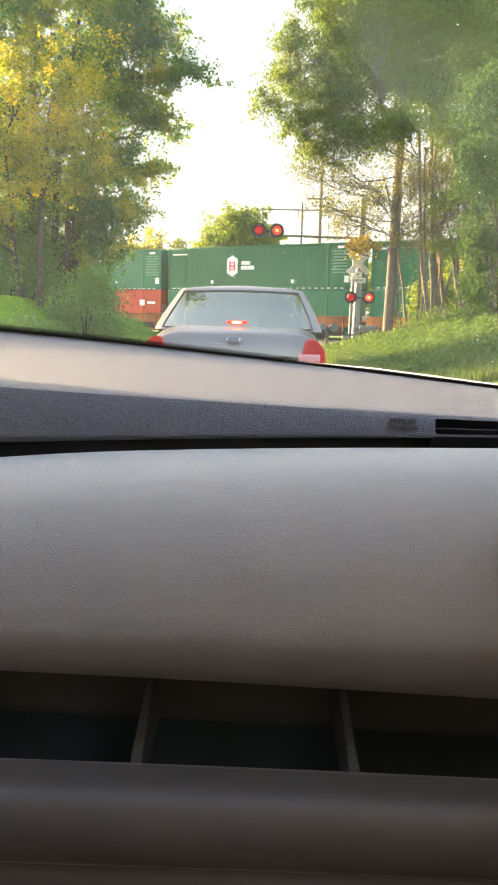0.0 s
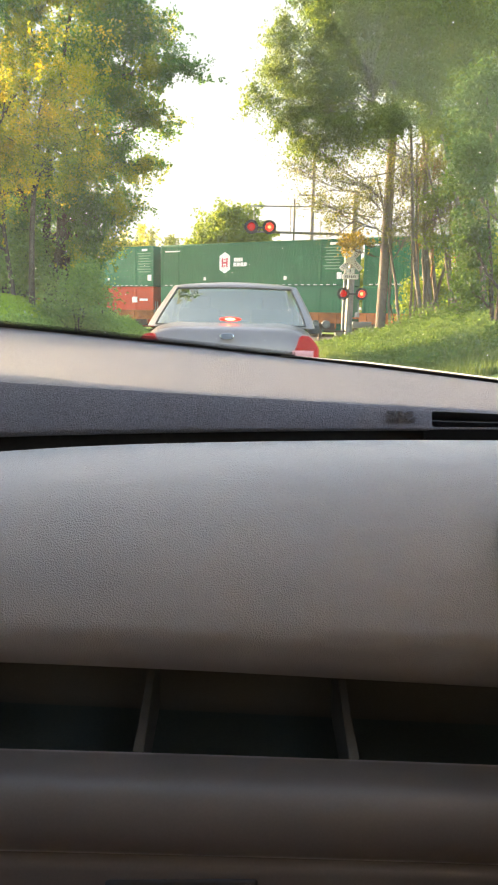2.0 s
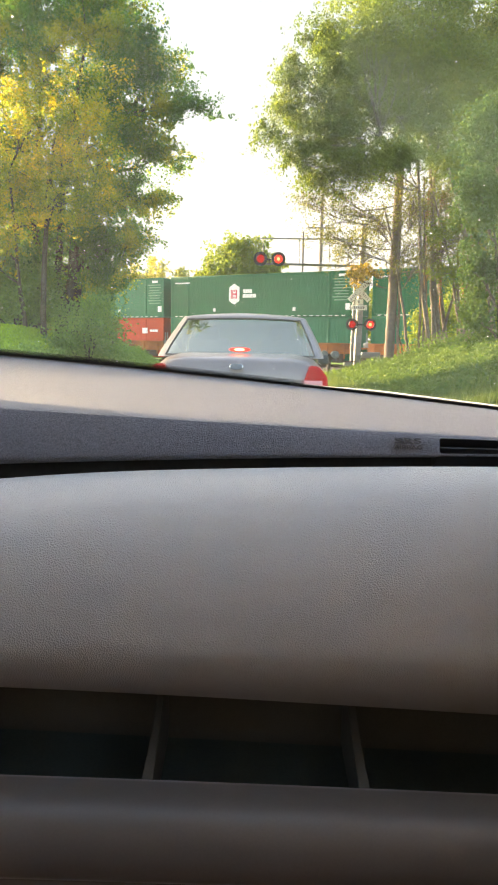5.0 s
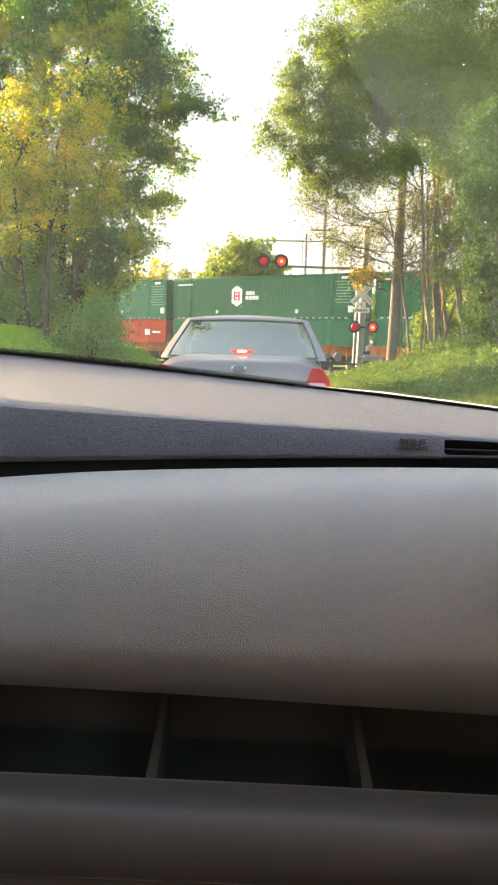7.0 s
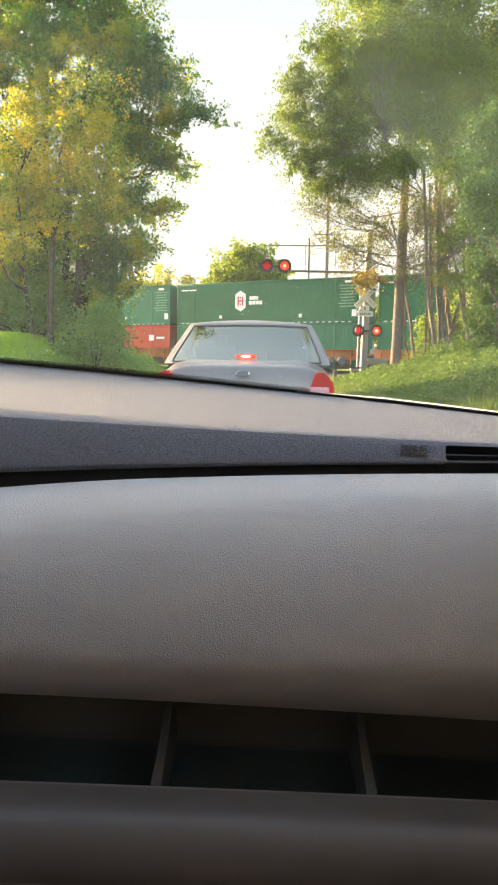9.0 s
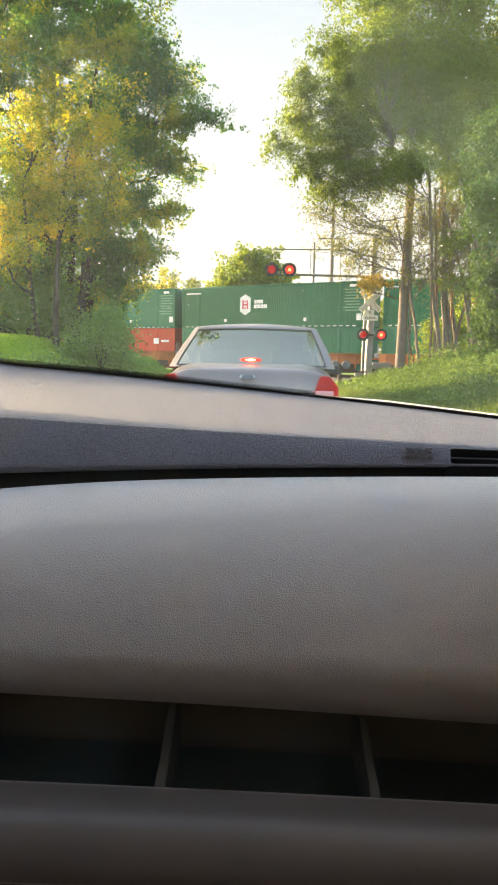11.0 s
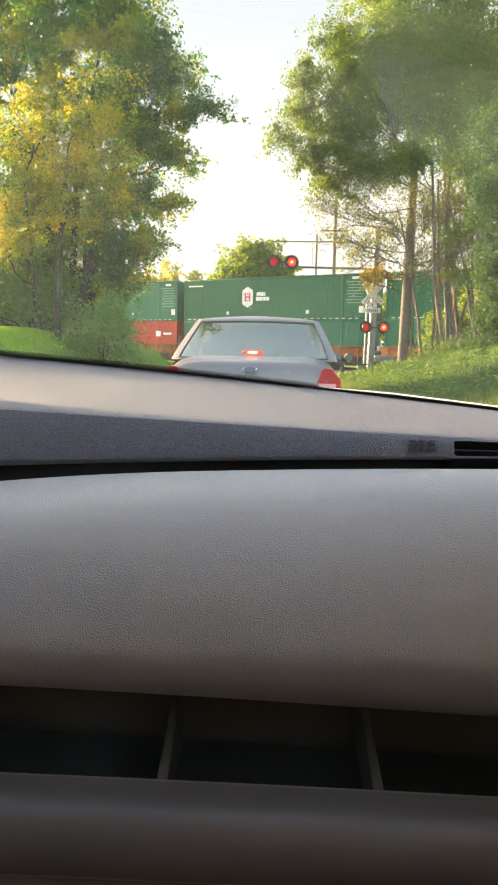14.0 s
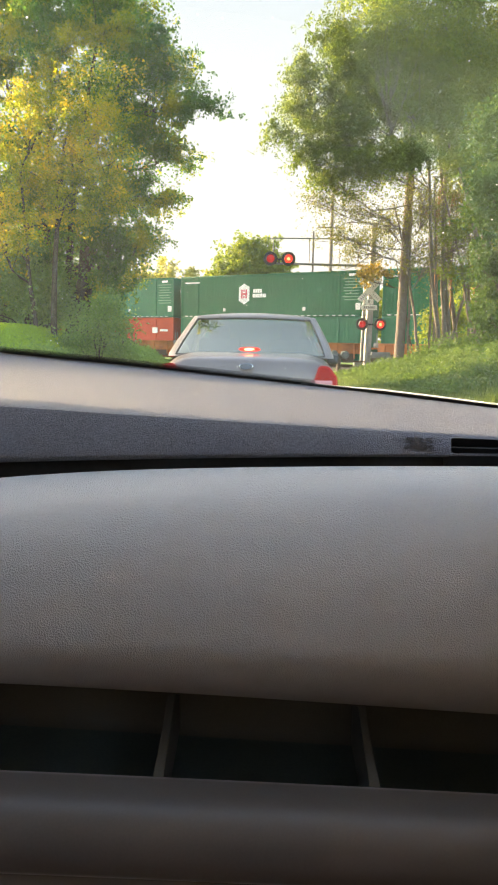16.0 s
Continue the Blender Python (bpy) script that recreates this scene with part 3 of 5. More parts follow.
# glove box latch: a rounded pull plate in a dark recess, with a lock beside it
LX0, LX1, LTOP = -0.0990, 0.0410, 0.7460
LMID, LSPLIT = (LX0 + LX1) / 2, -0.0510
latch = part("glove_box_latch", box(LX1 - LX0, 0.010, 0.046, (LMID, 0.6285, LTOP - 0.023), 0.004, None, None, 3), M_BLACK, dash, "dark recess round the glove box latch", 40)
part("pull_plate", box(LX1 - LSPLIT - 0.004, 0.010, 0.041, ((LSPLIT + LX1) / 2, 0.6265, LTOP - 0.023), 0.005, None, None, 3), M_LOWER, latch, "brown-grey plastic pull plate", 40)
part("lock_plate", box(LSPLIT - LX0 - 0.004, 0.010, 0.041, ((LSPLIT + LX0) / 2, 0.6265, LTOP - 0.023), 0.005, None, None, 3), M_LOWER, latch, "brown-grey lock plate", 40)
part("lock", tube(((LSPLIT + LX0) / 2, 0.6200, LTOP - 0.016), ((LSPLIT + LX0) / 2, 0.630, LTOP - 0.016), 0.008, 0.008, 18), M_BLACK, latch, "round black lock")

# windscreen with its dotted black border and rubber seal
screen = thing("windscreen", (0, 0, 0), "dusty raked car windscreen with dotted black border", "windscreen")
RAKE = Vector((0, -0.80, 0.56))


def glass_point(x, s):
    """s: 0 at the foot of the screen, 1 at its head."""
    c = cl(x)
    foot = Vector((x, 1.135 - 0.25 * c * c - 0.05 * c, 1.2115 - 0.088 * c - 0.06))
    return foot + RAKE * (s * 1.0 + 0.10) + Vector((0, 0.03, 0.02)) * math.sin(math.pi * s)


gx = [-1.10 + 1.56 * i / 40 for i in range(41)]
gs = [-0.1 + 1.08 * i / 24 for i in range(25)]
gn = Vector((0, -0.56, -0.80)).normalized()
bm = loft([[glass_point(x, s) for s in gs] + [glass_point(x, s) - gn * 0.005 for s in gs[::-1]] for x in gx], close=True, cap=True)
part("glass", bm, M_GLASS, screen, "", 40)


def on_glass(x, z, off):
    """The point of the inner glass at that height, set off towards the cabin."""
    lo, hi = -0.1, 0.98
    for _ in range(30):
        mid = (lo + hi) / 2
        lo, hi = (mid, hi) if glass_point(x, mid).z < z else (lo, mid)
    return glass_point(x, lo) + gn * off


def edge_ramp(x):
    return min(1.0, max(0.0, (x - 0.085) / 0.11))


# fired-on black border: solid below, dots above
fx = [-0.95 + 1.40 * i / 140 for i in range(141)]
bm = loft([[on_glass(x, rail_a(x).z - 0.03, 0.0015), on_glass(x, rail_a(x).z + 0.0042 + 0.0018 * edge_ramp(x), 0.0015)] for x in fx])
part("black_border", bm, M_RUBBER, screen, "", 0)


def dot_field(name, x0, x1, rows, base, radius, mat):
    """Rows of small round dots along the foot of the glass."""
    vs, fs = [], []
    x = x0
    while x < x1:
        for row in range(rows):
            cx = x + 0.0012 * (row % 2)
            c = on_glass(cx, rail_a(cx).z + base(cx) + row * 0.0011, 0.0019)
            r = radius - 0.00009 * row
            o = len(vs)
            for k in range(6):
                a = math.pi * k / 3
                vs.append(c + Vector((math.cos(a) * r, 0, 0)) + RAKE.normalized() * math.sin(a) * r * 1.15)
            fs.append(tuple(range(o, o + 6)))
        x += 0.0024
    me = bpy.data.meshes.new(name)
    me.from_pydata(vs, [], fs)
    return tagged(link_mesh(name, me, mat, screen), "", "", "", "stuff")


dot_field("border_dots", -0.60, 0.10, 5, lambda x: 0.0050, 0.00120, M_RUBBER)
# pale dots put in the bright glints along the border as colour
dot_field("border_dots", 0.082, 0.44, 2, lambda x: 0.0020 + 0.0048 * edge_ramp(x), 0.0011, M_SPECK)
bm = loft([[rail_a(x) + Vector((0, 0.004, -0.006)), rail_a(x) + Vector((0, 0.018, -0.014)), rail_a(x) + Vector((0, 0.05, -0.05))] for x in xs])
part("rubber_seal", bm, M_RUBBER, screen, "", 40)
# dust: an even film and specks; a greenish film patch adds upper-right haze
bm = loft([[glass_point(x, s) + gn * 0.002 for s in gs] for x in gx])
part("dust_film", bm, M_FILM, screen, "", 40)
rows = []
for k in range(13):
    t = k / 12
    x0 = 0.073 if t > 0.45 else 0.073 + (0.45 - t) * 0.62
    s0 = 0.20 + 0.70 * t
    rows.append([glass_point(x0 + (0.45 - x0) * q / 8, s0) + gn * 0.003 for q in range(9)])
part("haze_patch", loft(rows), M_FILM2, screen, "greenish film that puts in the upper-right haze", 40)
rng = np.random.default_rng(9)
vs, fs = [], []
for _ in range(420):
    c = glass_point(rng.uniform(-0.40, 0.36), rng.uniform(0.02, 0.75) ** 1.3) + gn * 0.0035
    r = 0.00028 * rng.uniform(0.5, 1.6) ** 2
    e = rng.uniform(0.6, 1.5)
    o = len(vs)
    for k in range(7):
        a = 2 * math.pi * k / 7
        vs.append(c + Vector((math.cos(a) * r * e, 0, 0)) + RAKE.normalized() * math.sin(a) * r * 1.3)
    fs.append(tuple(range(o, o + 7)))
me = bpy.data.meshes.new("dust_specks")
me.from_pydata(vs, [], fs)
tagged(link_mesh("dust_specks", me, M_SPECK, screen), "", "", "", "stuff")


# plain shell that closes the cabin
def shell(name, bm, mat, label):
    return tagged(part(name, bm, mat, None, label, 30), label, "car interior", "", "structure")


shell("roof_lining", box(1.70, 1.30, 0.04, (-0.35, -0.36, 1.74), 0.01), M_LINING, "plain tan cloth roof lining of the cabin")
shell("cabin_floor", box(1.66, 1.9, 0.04, (-0.35, -0.02, 0.48), 0.01), M_CARPET, "plain red-brown carpeted floor of the cabin")
# unseen wall, added close behind the camera to keep rear light off the dash
shell("cabin_wall_back", box(1.66, 0.05, 1.24, (-0.35, -0.42, 1.12), 0.01), M_SEAT, "unseen plain dark wall that closes the cabin and blocks rear light")
shell("firewall", box(1.66, 0.03, 0.82, (-0.35, 1.0, 0.70), 0.01), M_BLACK, "dark bulkhead behind the dashboard")
for side, x in (("wall_left", -1.19), ("wall_right", 0.50)):
    shell("cabin_" + side, box(0.05, 2.1, 0.90, (x, 0.07, 0.79), 0.01), M_SEAT, "plain dark lined door side of the cabin")
    shell("cabin_header_" + side, box(0.05, 1.35, 0.14, (x, -0.35, 1.66), 0.01), M_LINING, "plain lined window header of the cabin")
    for y, w in ((0.33, 0.12), (-0.40, 0.16)):
        shell("pillar", box(0.05, w, 0.50, (x, y, 1.40), 0.01), M_LINING, "plain lined pillar of the cabin")


# ---- ground ----
ANG = -32.5
TRACK = Vector((0.70, 54.6, 0))
TDIR = Vector((math.cos(radians(ANG)), math.sin(radians(ANG)), 0))
TNOR = Vector((-TDIR.y, TDIR.x, 0))


def step(a, b, x):
    k = min(1.0, max(0.0, (x - a) / (b - a)))
    return k * k * (3 - 2 * k)


def height(x, y):
    d = abs((Vector((x, y, 0)) - TRACK).dot(TNOR))
    free = step(6, 14, d) * step(140, 70, abs(y))
    left = 1.75 * step(-3.6, -7.0, x) * step(5, 18, y)
    right = 0.85 * step(3.2, 8.5, x)
    und = 0.10 * math.sin(x * 0.7 + 1) * math.sin(y * 0.31) * step(3, 7, abs(x))
    return (left + right + und) * free - 0.03


gxs = sorted(set([-3000, -1500, -700, -300, -150, -80, 80, 150, 300, 700, 1500, 3000] + [-50 + 2.0 * i for i in range(51)] + [-12 + 0.5 * i for i in range(49)]))
gys = sorted(set([-2000, -800, -300, -120, -60, -30, -15, 120, 160, 240, 400, 800, 1600, 4000] + [-10 + 1.0 * i for i in range(111)]))
bm = loft([[Vector((x, y, height(x, y))) for y in gys] for x in gxs])
tagged(part("ground", bm, M_GROUND, None, "mown grass verge and banks beside the road", 180), "mown grass verge and banks beside the road", "grass", "", "structure")
bm = loft([[Vector((x, y, 0.02 - 0.012 * abs(x + 1.6) / 3.2)) for x in (-4.9, -3.2, -1.6, 0.0, 1.9)] for y in (-60, -20, 0, 20, 40, 60, 80, 120)])
tagged(part("road", bm, M_ROAD, None, "two-lane worn asphalt road up to the crossing", 180), "two-lane worn asphalt road up to the crossing", "road", "", "structure")


# ---- bright evening haze far behind everything ----
FAR = 2600.0
bm = loft([[Vector((math.sin(radians(a)) * FAR, math.cos(radians(a)) * FAR, FAR * math.tan(radians(e)))) for e in (-1, 3, 7, 12, 17, 22, 27, 31)] for a in range(-37, 52, 2)])
tagged(part("backdrop", bm, M_HAZE, None, "pale cream and grey-blue evening sky haze", 180), "pale cream and grey-blue evening sky haze", "sky", "", "structure")


# ---- railway and train ----
def along(s, n=0.0, z=0.0):
    return TRACK + TDIR * s + TNOR * n + Vector((0, 0, z))


bm = bmesh.new()
loft([[along(s, n, z) for n, z in ((-9.5, -0.02), (-2.4, 0.05), (9.0, 0.05), (12.0, -0.02))] for s in (-160, -80, -20, 20, 80, 160)], bm)
tagged(part("ballast_bed", bm, M_BALLAST, None, "crushed stone ballast under the rails", 180), "crushed stone ballast under the rails", "ballast", "", "structure")
for n in (-0.7175, 0.7175):
    bm = loft([[along(s, n + a, z) for a, z in ((-0.07, 0.05), (-0.02, 0.07), (-0.037, 0.17), (-0.03, 0.2), (0.03, 0.2), (0.037, 0.17), (0.02, 0.07), (0.07, 0.05))] for s in (-160, 160)], close=True, cap=True)
    tagged(part("rail", bm, M_DARKSTEEL, None, "worn steel rail", 30), "worn steel rail", "rail", "rails", "structure")

CL, CH, CW = 14.5, 2.9, 2.59


def container(at_s, z, mat, label, logo, decals=True):
    """A 48-foot container; its long side faces the road. Local x runs along the track."""
    ob = thing("shipping_container", along(at_s, 0, z), label, "shipping container", "stacked containers", turn=ANG)
    b = bmesh.new()
    # corrugated long sides
    n = 60
    for sgn in (-1, 1):
        pts = []
        for i in range(n):
            x = -CL / 2 + 0.12 + (CL - 0.24) * i / n
            w = (CL - 0.24) / n
            for k, dep in ((0.0, 0.0), (0.32, 0.0), (0.5, 0.008), (0.82, 0.008)):
                pts.append((x + w * k, sgn * (CW / 2 - 0.012 - dep)))
        loft([[Vector((x, y, 0.16)) for x, y in pts], [Vector((x, y, CH - 0.12)) for x, y in pts]], b)
    box(CL, CW - 0.08, 0.06, (0, 0, CH - 0.04), 0, None, b)
    box(CL, CW - 0.08, 0.06, (0, 0, 0.1), 0, None, b)
    box(0.06, CW - 0.08, CH - 0.1, (-CL / 2 + 0.05, 0, CH / 2), 0, None, b)
    box(0.06, CW - 0.08, CH - 0.1, (CL / 2 - 0.05, 0, CH / 2), 0, None, b)
    part("side_walls", b, mat, ob, "", 20)
    for sgn in (-1, 1):
        part("rail_beam", box(CL, 0.06, 0.14, (0, sgn * (CW / 2 - 0.03), CH - 0.07), 0.012), mat, ob)
        part("rail_beam", box(CL, 0.06, 0.17, (0, sgn * (CW / 2 - 0.03), 0.085), 0.012), mat, ob)
        for x in (-CL / 2 + 0.07, CL / 2 - 0.07, -5.75, 5.55):
            part("post", box(0.16, 0.07, CH - 0.02, (x, sgn * (CW / 2 - 0.028), CH / 2), 0.012), mat, ob)
    face = -CW / 2 - 0.006
    if decals:
        for k in range(30):
            part("marking_dash", box(0.24, 0.012, 0.045, (-CL / 2 + 0.5 + k * 0.46, face, 0.06), 0.002), M_WHITE, ob)
    if logo is not None:
        b = bmesh.new()
        hexa = [(-0.43, 0.46), (0, 0.72), (0.43, 0.46), (0.43, -0.46), (0, -0.72), (-0.43, -0.46)]
        o = [b.verts.new((logo + x, face, CH / 2 + 0.12 + z_)) for x, z_ in hexa]
        q = [b.verts.new((logo + x, face + 0.02, CH / 2 + 0.12 + z_)) for x, z_ in hexa]
        b.faces.new(o)
        for i in range(6):
            b.faces.new((o[i], q[i], q[(i + 1) % 6], o[(i + 1) % 6]))
        mark = part("emblem", b, M_WHITE, ob, "white six-sided emblem with red marks", 0)
        for x, z_, w, h in ((-0.18, 0.12, 0.12, 0.62), (0.18, 0.12, 0.12, 0.62), (0, 0.12, 0.26, 0.12), (0, 0.34, 0.12, 0.12), (0, -0.1, 0.12, 0.12)):
            part("emblem_bar", box(w, 0.012, h, (logo + x, face - 0.004, CH / 2 + z_), 0.002), M_REDPAINT, mark)
        for dx, z_, w in ((1.10, 0.19, 0.72), (1.24, -0.13, 1.10)):
            for k in range(4 if w > 0.7 else 3):
                part("lettering_bar", box(w / 4.5, 0.012, 0.25, (logo + dx - w / 2 + w / 4 * (k + 0.5), face, CH / 2 + 0.12 + z_), 0.003), M_WHITE, ob)
    if decals:
        marks = [(-6.2, 2.44, 1.3, 0.09, M_WHITE), (-6.6, 1.5, 0.2, 0.22, M_GREEN2), (-3.4, 0.5, 0.2, 0.22, M_WHITE), (2.1, 2.46, 1.5, 0.09, M_GREEN2), (4.1, 1.75, 0.4, 0.26, M_GREEN2), (3.0, 0.5, 0.22, 0.24, M_WHITE),
                 (6.9, 0.62, 0.34, 0.42, M_WHITE), (6.45, 2.62, 0.5, 0.16, M_WHITE)]
        marks += [(6.4 + 0.06 * (k % 2), 2.38 - 0.19 * k, 1.25 - 0.15 * (k % 3), 0.07, M_STRIPE) for k in range(8)]
        for x, z_, w, h, mm in marks:
            part("decal", box(w, 0.012, h, (x, face, z_), 0.002), mm, ob)
    return ob


def well_car(at_s):
    """A well car that carries the stack: side sills, end platforms, one shared truck with wheels."""
    ob = thing("well_car", along(at_s, 0, 0.2), "rusty orange-brown double-stack well wagon", "railway wagon", "well wagons", turn=ANG)
    for sgn in (-1, 1):
        part("side_sill", box(14.7, 0.1, 0.62, (0, sgn * 1.42, 1.05), 0.02), M_RUST, ob)
        part("lower_sill", box(13.6, 0.09, 0.46, (0, sgn * 1.38, 0.52), 0.02), M_DARKSTEEL, ob, "dark rusty lower sill")
        part("sill_flange", box(14.7, 0.2, 0.06, (0, sgn * 1.47, 1.39), 0.01), M_RUST, ob)
        for i in range(12):
            part("sill_rib", box(0.08, 0.07, 0.86, (-6.9 + 1.25 * i, sgn * 1.50, 0.86), 0.01), M_RUST, ob)
    part("well_floor", box(13.8, 2.8, 0.06, (0, 0, 0.19), 0.01), M_DARKSTEEL, ob)
    for sgn in (-1, 1):
        part("end_platform", box(0.62, 2.6, 0.12, (sgn * 7.55, 0, 1.1), 0.02), M_RUST, ob)
        part("grab_rail", box(0.05, 0.05, 0.9, (sgn * 7.5, -1.36, 1.6), 0.01), M_GALV, ob)
        part("brake_box", box(0.45, 0.25, 0.3, (sgn * 7.5, -1.25, 1.3), 0.03), M_GALV, ob)
    for x in (-0.9, 0.9):
        b = bmesh.new()
        for n in (-0.72, 0.72):
            tube((7.85 + x, n - 0.07, 0.44), (7.85 + x, n + 0.07, 0.44), 0.44, 0.44, 24, b)
        tube((7.85 + x, -0.9, 0.44), (7.85 + x, 0.9, 0.44), 0.08, 0.08, 10, b)
        part("wheelset", b, M_DARKSTEEL, ob, "dark steel wheels on an axle", 40)
    for n in (-1.0, 1.0):
        b = box(2.3, 0.16, 0.24, (7.85, n, 0.55), 0.04)
        box(0.5, 0.2, 0.42, (7.85, n, 0.52), 0.04, None, b)
        part("truck_frame", b, M_DARKSTEEL, ob)
    return ob


STACKS = ((-28.9, M_GREEN, M_GREEN2, None), (-13.45, M_GREEN2, M_REDBOX, None), (1.75, M_GREEN, M_GREEN2, -1.75), (17.55, M_GREEN, M_GREEN2, -1.75))
for at_s, top, low, emblem in STACKS:
    well_car(at_s)
    low_label = "orange-red corrugated shipping container in a well wagon" if low is M_REDBOX else "faded green corrugated shipping container in a well wagon"
    box_low = container(at_s, 0.42, low, low_label, None, False)
    if low is M_REDBOX:
        for x, w in ((5.5, 0.5), (6.35, 0.75)):
            part("lettering_bar", box(w, 0.012, 0.42 if w < 0.6 else 0.16, (x, -CW / 2 - 0.006, 1.95), 0.003), M_WHITE, box_low)
    container(at_s, 0.42 + CH + 0.02, top, "dark green corrugated shipping container stacked on another", emblem)


# ---- sedan waiting in front ----
def link_tube(points, r, sides=8):
    """A thin even rod along points, as a bmesh."""
    v, f = polyline_tube(points, [r] * len(points), sides)
    b = bmesh.new()
    q = [b.verts.new(p) for p in v]
    for face in f:
        b.faces.new([q[i] for i in face])
    return b


def pebble(sx, sy, sz, at):
    """A flattened rounded lens."""
    b = bmesh.new()
    bmesh.ops.create_uvsphere(b, u_segments=20, v_segments=10, radius=1.0)
    bmesh.ops.transform(b, matrix=Matrix.Translation(at) @ Matrix.Diagonal((sx, sy, sz, 1)), verts=b.verts)
    return b


car = thing("sedan_car", (0.035, 7.45, 0), "dark grey four-door sedan with its brake lights on", "car", turn=-4.0)


car.scale = (1.0, 1.0, 1.035)


def body_row(y, w, z_low, z_belt, crown):
    """Half a dozen points round one side and over: lower body at station y."""
    pts = []
    for k in range(25):
        a = math.pi * k / 24
        cx, sz = math.cos(a), math.sin(a)
        e = 0.28
        x = w * math.copysign(abs(cx) ** e, cx)
        pts.append((x, y, z_low + (z_belt - z_low) * abs(sz) ** 0.42 + crown * sz * sz))
    return [Vector(p) for p in pts]


st = [(0.00, 0.80, 0.52, 0.60, 0.0), (0.02, 0.880, 0.42, 0.92, 0.0), (0.05, 0.900, 0.36, 1.03, 0.02), (0.10, 0.910, 0.32, 1.06, 0.03), (0.16, 0.920, 0.30, 1.07, 0.04), (0.5, 0.940, 0.26, 1.10, 0.055), (1.0, 0.93, 0.25, 1.08, 0.03),
      (2.4, 0.945, 0.24, 1.02, 0.02), (3.6, 0.94, 0.25, 1.0, 0.03), (4.3, 0.92, 0.26, 0.95, 0.05), (4.85, 0.86, 0.30, 0.82, 0.05), (5.05, 0.75, 0.40, 0.68, 0.0)]
part("body", loft([body_row(*s) for s in st], cap=True), M_PAINT, car, "", 50)


def cab_row(v, grow=0.0):
    """The cab's outline at height v (0 belt, 1 roof edge): across the back, round the corners, along the sides."""
    w, y0, z = 0.885 - 0.19 * v ** 1.2 + grow, 0.44 + 0.70 * v + 0.05 * math.sin(math.pi * v) - grow, 1.105 + 0.425 * v ** 0.94
    r = 0.20 - 0.05 * v
    pts = []
    for k in range(5):
        pts.append(Vector((-w + 0.012 * k / 4, y0 + r + (2.5 - 0.75 * v) * (1 - k / 5), z)))
    for k in range(7):
        a = math.pi / 2 * k / 6
        pts.append(Vector((-(w - r) - r * math.cos(a), y0 + r - r * math.sin(a), z)))
    for k in range(1, 12):
        u = -1 + 2 * k / 12
        pts.append(Vector(((w - r) * u, y0 - 0.035 * (1 - u * u), z + 0.012 * (1 - u * u))))
    for p in pts[11::-1]:
        pts.append(Vector((-p.x, p.y, p.z)))
    return pts


VS = [0, 0.045, 0.15, 0.3, 0.45, 0.6, 0.78, 0.94, 1.0]
grid = [cab_row(v) for v in VS]
GLASS_A, GLASS_B = 9, len(grid[0]) - 10
bm = bmesh.new()
vv = [[bm.verts.new(p) for p in r] for r in grid]
for i in range(len(VS) - 1):
    for k in range(len(grid[0]) - 1):
        back = GLASS_A <= k < GLASS_B and 1 <= i < len(VS) - 2
        side = (1 <= k < 4 or len(grid[0]) - 5 <= k < len(grid[0]) - 2) and 1 <= i < len(VS) - 2
        if not back and not side:
            bm.faces.new((vv[i][k], vv[i][k + 1], vv[i + 1][k + 1], vv[i + 1][k]))
part("pillars", bm, M_PAINT, car, "", 50)
mid = Vector((0, 2.0, 1.53))
rows = [grid[-1]]
for k in (0.97, 0.9, 0.78, 0.6, 0.4, 0.2):
    rows.append([Vector((p.x * k, mid.y + (p.y - mid.y) * (0.55 + 0.45 * k), 1.53 + (p.z - 1.53) * k + 0.056 * (1 - k * k) ** 0.8)) for p in grid[-1]])
part("roof", loft(rows), M_PAINT, car, "", 60)
inner = [cab_row(v, -0.006) for v in VS]
part("rear_window", loft([r[GLASS_A:GLASS_B + 1] for r in inner[1:-1]]), M_CARGLASS, car, "tinted rear window reflecting the sky", 180)
for a, b in ((1, 4), (len(grid[0]) - 5, len(grid[0]) - 2)):
    part("side_window", loft([r[a:b + 1] for r in inner[1:-1]]), M_CARGLASS, car, "", 180)
# black edge round the rear glass
for i in (1, -2):
    part("window_trim", link_tube([p + Vector((0, -0.004, 0)) for p in grid[i][GLASS_A:GLASS_B + 1]], 0.007), M_SIGNBLACK, car)
for k in (GLASS_A, GLASS_B):
    part("window_trim", link_tube([r[k] + Vector((0, -0.004, 0)) for r in grid[1:-1]], 0.007), M_SIGNBLACK, car)
rows = [[Vector((w * u, y + 0.05 * (1 - u * u), z)) for u in [-1 + 0.25 * j for j in range(9)]] for y, z, w in ((3.85, 1.03, 0.76), (3.3, 1.3, 0.68), (2.85, 1.53, 0.60))]
part("front_window", loft(rows), M_CARGLASS, car, "", 180)
for s in (-1, 1):
    part("front_pillar", tube((s * 0.80, 3.75, 1.0), (s * 0.62, 2.75, 1.52), 0.05, 0.045, 8), M_PAINT, car)
part("parcel_shelf", box(1.4, 0.6, 0.03, (0, 0.80, 1.11), 0.01), M_SIGNBLACK, car)
for s in (-0.42, 0.42):
    b = box(0.5, 0.14, 0.62, (s, 1.5, 1.0), 0.05)
    box(0.26, 0.10, 0.17, (s, 1.48, 1.36), 0.04, None, b)
    part("seat_back", b, M_SIGNBLACK, car)
hb = part("high_brake_lamp", pebble(0.115, 0.03, 0.024, (0, 0.46, 1.185)), M_REDGLOW, car, "glowing red high brake lamp")
part("lamp_core", pebble(0.055, 0.02, 0.013, (0, 0.437, 1.185)), M_CORE, hb, "white-hot lamp core")

